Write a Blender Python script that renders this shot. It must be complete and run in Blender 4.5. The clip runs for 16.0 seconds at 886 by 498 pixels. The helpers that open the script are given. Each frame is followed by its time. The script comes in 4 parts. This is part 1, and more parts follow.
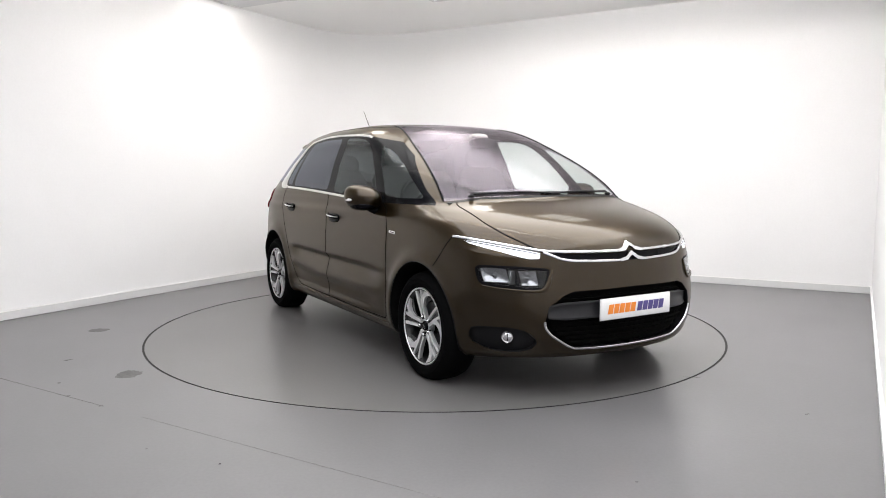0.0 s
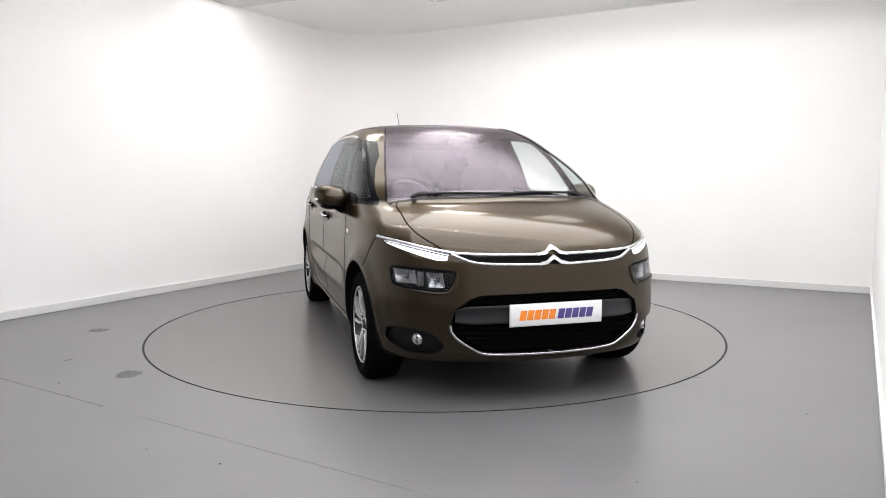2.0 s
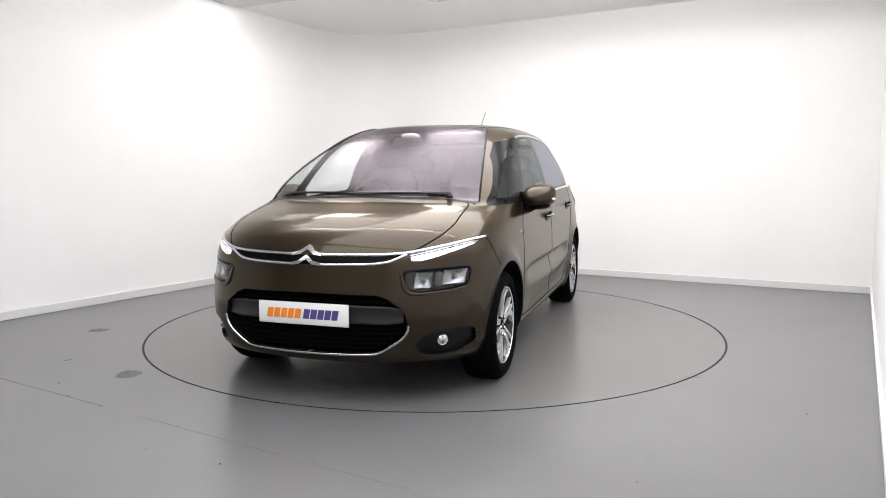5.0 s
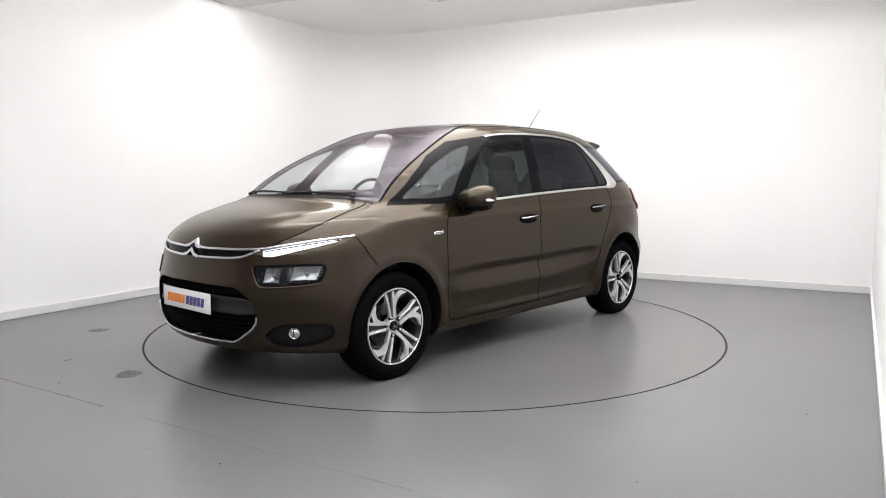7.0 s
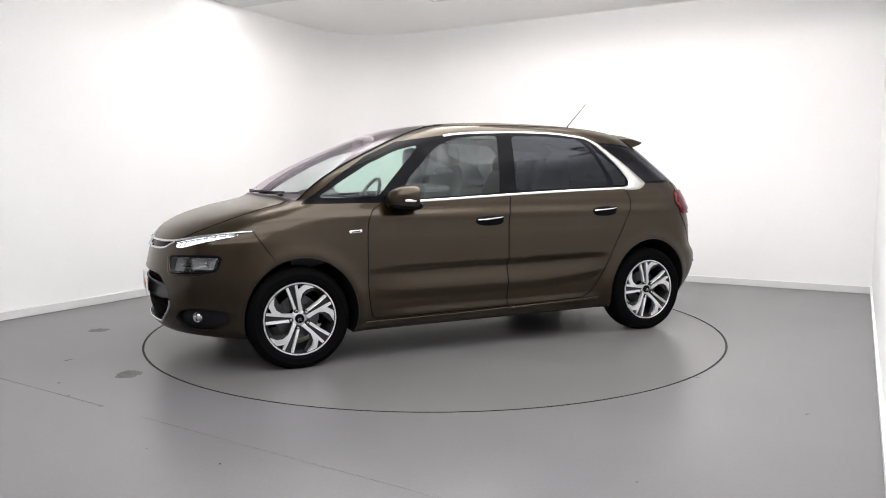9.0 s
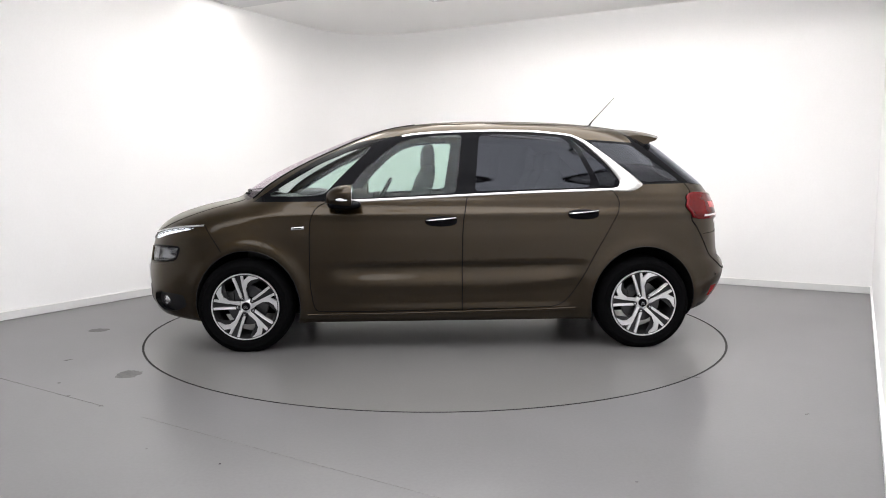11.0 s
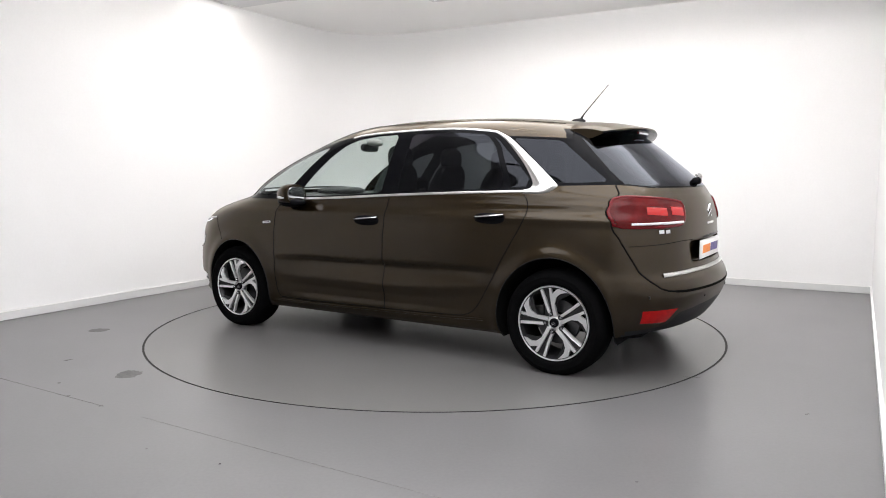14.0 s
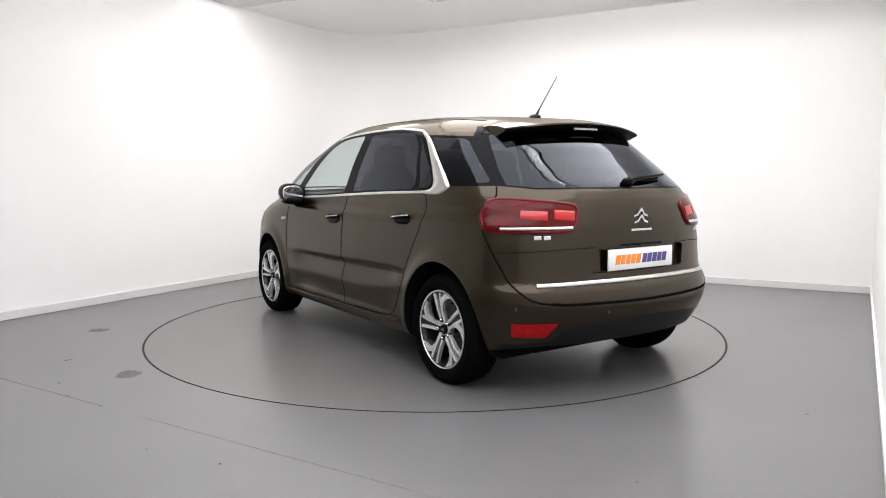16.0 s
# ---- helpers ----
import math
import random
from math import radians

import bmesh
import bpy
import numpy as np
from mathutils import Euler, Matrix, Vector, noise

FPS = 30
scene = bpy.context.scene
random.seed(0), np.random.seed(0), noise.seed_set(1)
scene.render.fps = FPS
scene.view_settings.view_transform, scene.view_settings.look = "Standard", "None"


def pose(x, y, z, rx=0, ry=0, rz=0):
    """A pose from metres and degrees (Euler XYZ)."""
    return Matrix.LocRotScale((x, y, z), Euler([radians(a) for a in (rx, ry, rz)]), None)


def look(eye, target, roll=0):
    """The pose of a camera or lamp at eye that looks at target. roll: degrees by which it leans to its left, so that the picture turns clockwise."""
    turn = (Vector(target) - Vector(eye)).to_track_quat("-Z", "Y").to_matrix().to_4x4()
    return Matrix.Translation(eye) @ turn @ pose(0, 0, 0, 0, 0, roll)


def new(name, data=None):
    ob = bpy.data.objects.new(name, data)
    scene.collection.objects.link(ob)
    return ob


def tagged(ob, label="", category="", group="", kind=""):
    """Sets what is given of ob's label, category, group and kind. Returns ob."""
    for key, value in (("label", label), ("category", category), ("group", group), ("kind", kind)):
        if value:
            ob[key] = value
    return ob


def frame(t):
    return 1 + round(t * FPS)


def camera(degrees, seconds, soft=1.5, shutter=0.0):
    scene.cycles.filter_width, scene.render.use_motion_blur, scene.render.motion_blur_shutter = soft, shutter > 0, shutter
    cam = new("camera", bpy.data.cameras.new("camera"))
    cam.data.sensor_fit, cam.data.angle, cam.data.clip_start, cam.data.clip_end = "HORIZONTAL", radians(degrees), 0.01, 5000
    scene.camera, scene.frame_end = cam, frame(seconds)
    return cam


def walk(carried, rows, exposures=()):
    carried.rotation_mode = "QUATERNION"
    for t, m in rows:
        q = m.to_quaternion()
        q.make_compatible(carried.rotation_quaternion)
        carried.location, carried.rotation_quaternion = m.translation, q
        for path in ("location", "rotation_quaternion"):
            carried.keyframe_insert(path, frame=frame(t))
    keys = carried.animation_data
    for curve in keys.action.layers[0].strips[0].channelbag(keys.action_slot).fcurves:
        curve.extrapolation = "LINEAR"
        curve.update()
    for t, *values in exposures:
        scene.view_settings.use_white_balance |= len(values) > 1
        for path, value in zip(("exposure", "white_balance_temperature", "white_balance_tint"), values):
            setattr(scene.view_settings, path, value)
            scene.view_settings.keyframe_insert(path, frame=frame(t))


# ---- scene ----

from mathutils import geometry

# A fixed camera at the edge of a white studio; a car turns on a floor turntable.
EYE = (0.0, -5.842, 1.219)
_yaw, _pitch = radians(0.581), radians(5.864)
AIM = (EYE[0] + math.sin(_yaw) * math.cos(_pitch), EYE[1] + math.cos(_yaw) * math.cos(_pitch), EYE[2] - math.sin(_pitch))
cam = camera(63.48, 16.0, soft=1.0)
walk(cam, [(0, look(EYE, AIM, -0.09)), (16, look(EYE, AIM, -0.09))])

# ---- light ----
world = bpy.data.worlds.new("world")
world.use_nodes = True
world.node_tree.nodes["Background"].inputs[0].default_value = (0.9, 0.95, 1, 1)
world.node_tree.nodes["Background"].inputs[1].default_value = 0.05
scene.world = world
scene.view_settings.exposure = 0.40

# the room's own axes: u along the back wall, s along the left wall
TURN = radians(60.3)
E_S = Vector((math.cos(TURN), math.sin(TURN), 0))
E_U = Vector((math.sin(TURN), -math.cos(TURN), 0))
S_BACK, S_NEAR, U_LEFT, U_RIGHT, HEIGHT, CURVE = 3.42, -6.9, -3.275, 3.14, 3.14, 1.0


def room(u, s, z=0.0):
    return E_U * u + E_S * s + Vector((0, 0, z))


def panel_lamp(u, s, w, h, power, z=HEIGHT - 0.07, up=False, colour=(0.985, 0.985, 1.005)):
    data = bpy.data.lights.new("panel_lamp", "AREA")
    data.shape, data.size, data.size_y, data.energy, data.color = "RECTANGLE", w, h, power, colour
    ob = new("panel_lamp", data)
    ob.matrix_world = Matrix.Translation(room(u, s, z)) @ pose(0, 0, 0, 0, 0, -29.7) @ pose(0, 0, 0, 180 if up else 0, 0, 0)
    return ob


# wide light boxes added out of view below the ceiling, lit on both faces: place, size, downward and upward power
HANG = 2.90
WARM, COOL = (0.995, 0.987, 0.985), (0.945, 0.975, 1.06)
PANELS = [(1.15, 0.20, 3.5, 1.7, 48, 180, WARM), (-1.2, -0.22, 1.1, 1.1, 4, 38, WARM), (1.35, -1.7, 3.4, 1.6, 26, 12, COOL), (1.35, -3.4, 3.4, 1.6, 20, 5, COOL), (0.6, -5.4, 4.6, 1.6, 12, 3, COOL)]
for u, s, a, b, p, q, tone in PANELS:
    panel_lamp(u, s, a, b, p, HANG - 0.03, colour=tone)
    panel_lamp(u, s, a, b, q, HANG + 0.03, up=True, colour=tone)
# unseen flush downlights: the first makes the glow on the left wall, the other three are added to brighten the back
# wall and corner
DOWNLIGHTS = [(-2.85, 0.80, 2.5), (-1.9, 0.80, 11.5), (-0.6, 1.55, 12.5), (0.8, 2.05, 3.0)]
for u, s, p in DOWNLIGHTS:
    panel_lamp(u, s, 0.7, 0.7, p, HEIGHT - 0.02, colour=(1.0, 0.975, 0.93))



# ---- materials ----
def mat(name, colour, rough=0.5, metal=0.0, coat=0.0, grain=0.0, scale=40.0, bump_=0.0, big=0.0, big_scale=1.5, glow=None, power=0.0, coat_rough=0.03, spec=0.5, rough_var=0.0, edge=None):
    m = bpy.data.materials.new(name)
    m.use_nodes = True
    t = m.node_tree
    b = t.nodes["Principled BSDF"]
    b.inputs["Base Color"].default_value = (*colour, 1)
    b.inputs["Roughness"].default_value = rough
    b.inputs["Metallic"].default_value = metal
    b.inputs["Coat Weight"].default_value = coat
    b.inputs["Coat Roughness"].default_value = coat_rough
    b.inputs["Specular IOR Level"].default_value = spec
    if edge:
        b.inputs["Specular Tint"].default_value = (*edge, 1)
    if glow:
        b.inputs["Emission Color"].default_value = (*glow, 1)
        b.inputs["Emission Strength"].default_value = power
    if grain or bump_ or big or rough_var:
        co = t.nodes.new("ShaderNodeTexCoord")
        n1 = t.nodes.new("ShaderNodeTexNoise")
        n1.inputs["Scale"].default_value, n1.inputs["Detail"].default_value = scale, 6
        t.links.new(co.outputs["Object"], n1.inputs["Vector"])
        n2 = t.nodes.new("ShaderNodeTexNoise")
        n2.inputs["Scale"].default_value, n2.inputs["Detail"].default_value = big_scale, 4
        t.links.new(co.outputs["Object"], n2.inputs["Vector"])
        last = None
        for n, amount in ((n1, grain), (n2, big)):
            if not amount:
                continue
            r = t.nodes.new("ShaderNodeMapRange")
            r.inputs[1].default_value, r.inputs[2].default_value = 0.3, 0.7
            r.inputs[3].default_value, r.inputs[4].default_value = 1 - amount, 1 + amount
            t.links.new(n.outputs[0], r.inputs[0])
            mx = t.nodes.new("ShaderNodeVectorMath")
            mx.operation = "SCALE"
            mx.inputs[0].default_value = colour
            if last:
                t.links.new(last, mx.inputs[0])
            t.links.new(r.outputs[0], mx.inputs["Scale"])
            last = mx.outputs[0]
        if last:
            t.links.new(last, b.inputs["Base Color"])
        if rough_var:
            r = t.nodes.new("ShaderNodeMapRange")
            r.inputs[1].default_value, r.inputs[2].default_value = 0.3, 0.7
            r.inputs[3].default_value, r.inputs[4].default_value = rough - rough_var, rough + rough_var
            t.links.new(n2.outputs[0], r.inputs[0])
            t.links.new(r.outputs[0], b.inputs["Roughness"])
        if bump_:
            bp = t.nodes.new("ShaderNodeBump")
            bp.inputs["Strength"].default_value, bp.inputs["Distance"].default_value = bump_, 0.002
            t.links.new(n1.outputs[0], bp.inputs["Height"])
            t.links.new(bp.outputs[0], b.inputs["Normal"])
    return m


def pane(name, tint, gloss_tint=(1, 1, 1), facing=0.04, rough=0.0, grazing=0.85):
    """Thin tinted glazing: clear, with a gloss that grows from its facing value towards grazing view."""
    m = bpy.data.materials.new(name)
    m.use_nodes = True
    t = m.node_tree
    t.nodes.remove(t.nodes["Principled BSDF"])
    a = t.nodes.new("ShaderNodeBsdfTransparent")
    a.inputs[0].default_value = (*tint, 1)
    g = t.nodes.new("ShaderNodeBsdfGlossy")
    g.inputs["Color"].default_value = (*gloss_tint, 1)
    g.inputs["Roughness"].default_value = rough
    w = t.nodes.new("ShaderNodeLayerWeight")
    w.inputs["Blend"].default_value = 0.5
    p = t.nodes.new("ShaderNodeMath")
    p.operation = "POWER"
    p.inputs[1].default_value = 4.5
    t.links.new(w.outputs["Facing"], p.inputs[0])
    r = t.nodes.new("ShaderNodeMapRange")
    r.inputs[3].default_value, r.inputs[4].default_value = facing, grazing
    t.links.new(p.outputs[0], r.inputs[0])
    mx = t.nodes.new("ShaderNodeMixShader")
    t.links.new(r.outputs[0], mx.inputs[0])
    t.links.new(a.outputs[0], mx.inputs[1])
    t.links.new(g.outputs[0], mx.inputs[2])
    t.links.new(mx.outputs[0], t.nodes["Material Output"].inputs[0])
    return m


WALL = mat("wall_paint", (0.82, 0.815, 0.815), 0.75, grain=0.012, scale=60, bump_=0.06, big=0.015, big_scale=0.8)
# unseen wall behind the camera; its grey sets how bright the car's flank reflects
NEARWALL = mat("near_wall_reflection_grey", (0.40, 0.40, 0.41), 0.7, grain=0.03, scale=60, bump_=0.06, big=0.05, big_scale=0.8)
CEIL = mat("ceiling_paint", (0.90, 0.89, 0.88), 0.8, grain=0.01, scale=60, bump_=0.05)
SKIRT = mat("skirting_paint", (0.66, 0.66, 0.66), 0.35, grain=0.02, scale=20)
FLOOR = mat("floor_coating", (0.128, 0.124, 0.128), 0.29, grain=0.05, scale=60, big=0.07, big_scale=1.0)
DISC = mat("turntable_coating", (0.122, 0.118, 0.117), 0.28, grain=0.05, scale=60, big=0.06, big_scale=1.1)
GROOVE = mat("groove_rubber", (0.012, 0.011, 0.01), 0.7)
SCUFF = mat("scuffed_floor", (0.092, 0.088, 0.087), 0.5, grain=0.35, scale=45, big=0.25, big_scale=9)
PALE_SCUFF = mat("pale_scratch", (0.150, 0.145, 0.142), 0.4, grain=0.3, scale=30, big=0.2, big_scale=8)
PAINT = mat("bronze_metallic_paint", (0.0270, 0.0176, 0.0074), 0.31, 0.88, 0.60, grain=0.16, scale=900, big=0.02, big_scale=3, coat_rough=0.075, edge=(0.62, 0.56, 0.49))
BLACKGLOSS = mat("gloss_black_trim", (0.004, 0.004, 0.005), 0.14, spec=0.04)
BLACK = mat("black_plastic", (0.008, 0.008, 0.009), 0.45, spec=0.15, grain=0.1, scale=200, bump_=0.15)
SATIN = mat("satin_black_band", (0.013, 0.013, 0.015), 0.32, spec=0.35, grain=0.06, scale=60)
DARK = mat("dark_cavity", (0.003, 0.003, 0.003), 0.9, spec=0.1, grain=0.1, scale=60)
SEAM = mat("panel_gap", (0.003, 0.0027, 0.0024), 0.9, spec=0.05)
CHROME = mat("chrome", (0.62, 0.62, 0.64), 0.10, 1.0)
ALU = mat("brushed_aluminium_trim", (0.60, 0.59, 0.58), 0.28, 1.0, grain=0.03, scale=300)
BOWL = mat("lamp_bowl", (0.12, 0.12, 0.125), 0.22, 0.6, grain=0.1, scale=60)
REFLECTOR = mat("lamp_reflector", (0.29, 0.29, 0.30), 0.22, 1.0, grain=0.08, scale=50)
RIM = mat("machined_alloy", (0.74, 0.74, 0.75), 0.30, 0.72, grain=0.04, scale=200)
RIMDARK = mat("dark_alloy_paint", (0.017, 0.017, 0.018), 0.38, 0.5, 0.3, grain=0.06, scale=80)
TYRE = mat("tyre_rubber", (0.0032, 0.0032, 0.0035), 0.75, spec=0.02, grain=0.15, scale=120, bump_=0.12)
STEEL = mat("brake_steel", (0.09, 0.09, 0.094), 0.4, 1.0, grain=0.1, scale=150)
CLOTH = mat("seat_cloth", (0.024, 0.023, 0.025), 0.85, grain=0.2, scale=220, bump_=0.3, big=0.08, big_scale=6)
DASH = mat("dashboard_plastic", (0.035, 0.034, 0.036), 0.6, grain=0.1, scale=220, bump_=0.15)
LINING = mat("cabin_lining", (0.33, 0.31, 0.30), 0.85, grain=0.06, scale=150)
WHITE = mat("white_plate", (0.82, 0.82, 0.82), 0.3, coat=0.3, grain=0.01, scale=50)
ORANGE = mat("orange_print", (0.86, 0.25, 0.02), 0.4, grain=0.03, scale=60)
NAVY = mat("purple_print", (0.07, 0.055, 0.22), 0.4, grain=0.03, scale=60)
RED = mat("red_lens", (0.075, 0.0011, 0.0018), 0.14, spec=0.2, grain=0.15, scale=25, big=0.2, big_scale=9)
REDFOG = mat("red_reflector", (0.34, 0.004, 0.005), 0.2, spec=0.2, grain=0.2, scale=40)
REDDEEP = mat("deep_red_lens", (0.10, 0.002, 0.004), 0.16, spec=0.25)
REDLIT = mat("lit_red_element", (0.15, 0.002, 0.002), 0.2, coat=0.2, glow=(1, 0.012, 0.012), power=0.26)
LED = mat("lit_led_strip", (0.9, 0.9, 0.95), 0.3, glow=(0.86, 0.93, 1.0), power=0.5)
LAMPGLOW = mat("panel_diffuser", (0.9, 0.9, 0.9), 0.6, glow=(1, 0.98, 0.95), power=1.5)
LENS = pane("clear_lens", (0.93, 0.95, 0.97))
GLASS_F = pane("windscreen_glass", (0.85, 0.81, 0.84), (1.0, 0.90, 1.0), 0.056, 0.22, 0.45)
GLASS_C = pane("clear_green_glass", (0.72, 0.86, 0.80), (0.93, 0.97, 1.0), facing=0.028, grazing=0.5)
GLASS_D = pane("privacy_glass", (0.052, 0.051, 0.060), (0.84, 0.88, 1.0), 0.024)


# ---- mesh helpers ----
def finish(ob, material, smooth=True):
    ob.data.materials.append(material)
    if smooth:
        ob.data.shade_smooth()
    return ob


def mesh_of(name, verts, faces, material, parent=None, label="", smooth=True, normals=None):
    me = bpy.data.meshes.new(name)
    me.from_pydata([tuple(map(float, v)) for v in verts], [], [tuple(map(int, f)) for f in faces])
    me.validate()
    ob = new(name, me)
    finish(ob, material, smooth)
    if normals is not None:
        me.normals_split_custom_set_from_vertices([tuple(map(float, n)) for n in normals])
    ob.parent = parent
    if label:
        ob["label"] = label
    return ob


def part(name, bm, material, parent=None, label="", smooth=True, sharp=0.6):
    me = bpy.data.meshes.new(name)
    bmesh.ops.recalc_face_normals(bm, faces=bm.faces)
    for e in bm.edges:
        if len(e.link_faces) == 2 and e.calc_face_angle(0) > sharp:
            e.smooth = False
    for f in bm.faces:
        f.smooth = smooth
    bm.to_mesh(me)
    bm.free()
    ob = new(name, me)
    me.materials.append(material)
    ob.parent = parent
    if label:
        ob["label"] = label
    return ob


def box(sx, sy, sz, centre=(0, 0, 0), bevel=0.0, segs=2, bm=None, turn=None):
    bm = bm or bmesh.new()
    m = Matrix.Translation(centre) @ (turn or Matrix()) @ Matrix.Diagonal((sx, sy, sz, 1))
    made = bmesh.ops.create_cube(bm, size=1, matrix=m)["verts"]
    if bevel:
        edges = list({e for v in made for e in v.link_edges})
        bmesh.ops.bevel(bm, geom=edges, offset=bevel, segments=segs, affect="EDGES", profile=0.5)
    return bm


def lathe(profile, segs=48, bm=None, axis="y", closed=False):
    """Turn (radius, along) pairs round the y axis."""
    bm = bm or bmesh.new()
    rings = []
    for r, h in profile:
        if r < 1e-6:
            rings.append([bm.verts.new((0, h, 0))])
        else:
            rings.append([bm.verts.new((r * math.cos(2 * math.pi * k / segs), h, r * math.sin(2 * math.pi * k / segs))) for k in range(segs)])
    pairs = list(zip(rings, rings[1:])) + ([(rings[-1], rings[0])] if closed else [])
    for a, b in pairs:
        for k in range(segs):
            j = (k + 1) % segs
            f = [a[k % len(a)], a[j % len(a)], b[j % len(b)], b[k % len(b)]]
            f = list(dict.fromkeys(f))
            if len(f) > 2:
                bm.faces.new(f)
    return bm


def prism(outline, depth, lift=None, bevel=0.0, bm=None, place=None):
    """An outline of (a, b) pairs in a plane, given depth; place maps (a, b, c) to the part's space."""
    bm = bm or bmesh.new()
    place = place or (lambda a, b, c: (a, b, c))
    lo = [bm.verts.new(place(a, b, 0)) for a, b in outline]
    hi = [bm.verts.new(place(a, b, depth)) for a, b in outline]
    n = len(outline)
    bm.faces.new(lo[::-1])
    top = bm.faces.new(hi)
    for k in range(n):
        bm.faces.new([lo[k], lo[(k + 1) % n], hi[(k + 1) % n], hi[k]])
    if bevel:
        bmesh.ops.bevel(bm, geom=list(top.edges), offset=bevel, segments=2, affect="EDGES", profile=0.5)
    return bm


def tube(points, radius, segs=10, taper=None, bm=None):
    bm = bm or bmesh.new()
    pts = [Vector(p) for p in points]
    rings = []
    for i, p in enumerate(pts):
        d = (pts[min(i + 1, len(pts) - 1)] - pts[max(i - 1, 0)]).normalized()
        a = d.orthogonal().normalized() if i == 0 else (a - d * a.dot(d)).normalized()
        b = d.cross(a)
        r = radius if taper is None else radius + (taper - radius) * i / (len(pts) - 1)
        rings.append([bm.verts.new(p + (a * math.cos(2 * math.pi * k / segs) + b * math.sin(2 * math.pi * k / segs)) * r) for k in range(segs)])
    for q, w in zip(rings, rings[1:]):
        for k in range(segs):
            bm.faces.new([q[k], q[(k + 1) % segs], w[(k + 1) % segs], w[k]])
    bm.faces.new(rings[0][::-1])
    bm.faces.new(rings[-1])
    return bm


# ---- the studio ----
def wall_line():
    """Inner outline of the studio, u and s pairs, with the rounded far corner."""
    pts = [(U_RIGHT - 0.12, S_NEAR), (U_RIGHT + 0.06, S_BACK)]
    for k in range(25):
        a = math.pi / 2 + k * math.pi / 48
        pts.append((U_LEFT + CURVE + CURVE * math.cos(a), S_BACK - CURVE + CURVE * math.sin(a)))
    return pts + [(U_LEFT, S_NEAR)]


def strip(name, line, z0, z1, inner, thick, material, label, smooth=False):
    """A standing strip along a line; thick points away from the room."""
    out = []
    n = len(line)
    for i in range(n):
        a, b = Vector(line[max(i - 1, 0)]), Vector(line[min(i + 1, n - 1)])
        d = (b - a).normalized()
        out.append(Vector((d.y, -d.x)))
    verts, faces = [], []
    for (u, s), o in zip(line, out):
        for off in (inner, inner + thick):
            for z in (z0, z1):
                verts.append(room(u + o.x * off, s + o.y * off, z))
    for i in range(n - 1):
        a, b = 4 * i, 4 * (i + 1)
        faces += [(a, a + 1, b + 1, b), (a + 2, b + 2, b + 3, a + 3), (a + 1, a + 3, b + 3, b + 1), (a, b, b + 2, a + 2)]
    faces += [(0, 2, 3, 1), (4 * n - 4, 4 * n - 3, 4 * n - 1, 4 * n - 2)]
    bm = bmesh.new()
    vs = [bm.verts.new(v) for v in verts]
    for f in faces:
        bm.faces.new([vs[k] for k in f])
    return tagged(part(name, bm, material, label=label, smooth=smooth), kind="structure")


def studio():
    line = wall_line()
    right, sweep, near = line[:2], line[1:], [line[-1], line[0]]
    strip("wall_right", right, -0.02, HEIGHT, 0.0, 0.15, WALL, "plain white painted studio wall")
    strip("wall_back", sweep, -0.02, HEIGHT, 0.0, 0.15, WALL, "white painted studio wall sweeping round a curved corner", smooth=True)
    strip("wall_near", near, -0.02, HEIGHT, 0.0, 0.15, NEARWALL, "plain studio wall out of view, its grey set for car reflections")
    strip("baseboard", sweep, 0.003, 0.072, -0.014, 0.0135, SKIRT, "low white skirting board along the wall foot", smooth=True)
    strip("baseboard", right, 0.003, 0.072, -0.014, 0.0135, SKIRT, "low white skirting board along the wall foot")
    # light on the skirting's top edge, given as a strip of paler colour
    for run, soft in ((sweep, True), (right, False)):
        strip("skirting_lit_edge", run, 0.0725, 0.081, -0.017, 0.0165, CEIL, "pale strip for the light caught on the skirting board's top edge", smooth=soft)
    big = [room(U_LEFT - 0.15, S_NEAR - 0.15), room(U_RIGHT + 0.15, S_NEAR - 0.15), room(U_RIGHT + 0.15, S_BACK + 0.15), room(U_LEFT - 0.15, S_BACK + 0.15)]
    bm = bmesh.new()
    lo = [bm.verts.new(p + Vector((0, 0, HEIGHT))) for p in big]
    hi = [bm.verts.new(p + Vector((0, 0, HEIGHT + 0.12))) for p in big]
    bm.faces.new(lo), bm.faces.new(hi)
    for k in range(4):
        bm.faces.new([lo[k], lo[(k + 1) % 4], hi[(k + 1) % 4], hi[k]])
    tagged(part("ceiling", bm, CEIL, label="flat white painted studio ceiling", smooth=False), kind="structure")
    # floor with a round hole for the turntable
    n = 240
    bm = bmesh.new()
    inner, outer = [], []
    for k in range(n):
        d = Vector((math.cos(2 * math.pi * k / n), math.sin(2 * math.pi * k / n), 0))
        inner.append(bm.verts.new(d * 2.248))
        du, ds = d.dot(E_U), d.dot(E_S)
        reach = min((U_RIGHT + 0.4) / du if du > 1e-9 else 99, (U_LEFT - 0.4) / du if du < -1e-9 else 99, (S_BACK + 0.4) / ds if ds > 1e-9 else 99, (S_NEAR - 0.4) / ds if ds < -1e-9 else 99)
        outer.append(bm.verts.new(d * reach))
    for k in range(n):
        bm.faces.new([inner[k], outer[k], outer[(k + 1) % n], inner[(k + 1) % n]])
    tagged(part("floor", bm, FLOOR, label="grey resin studio floor, lightly scuffed", smooth=False), kind="structure")
    bm = lathe([(2.248, 0.0), (2.248, -0.005), (2.233, -0.005), (2.233, -0.0006)], 240)
    bmesh.ops.rotate(bm, verts=bm.verts, matrix=Matrix.Rotation(math.pi / 2, 3, "X"))
    tagged(part("turntable_groove", bm, GROOVE, label="thin dark circular gap round the turntable", smooth=False), kind="structure", category="floor joint")


studio()


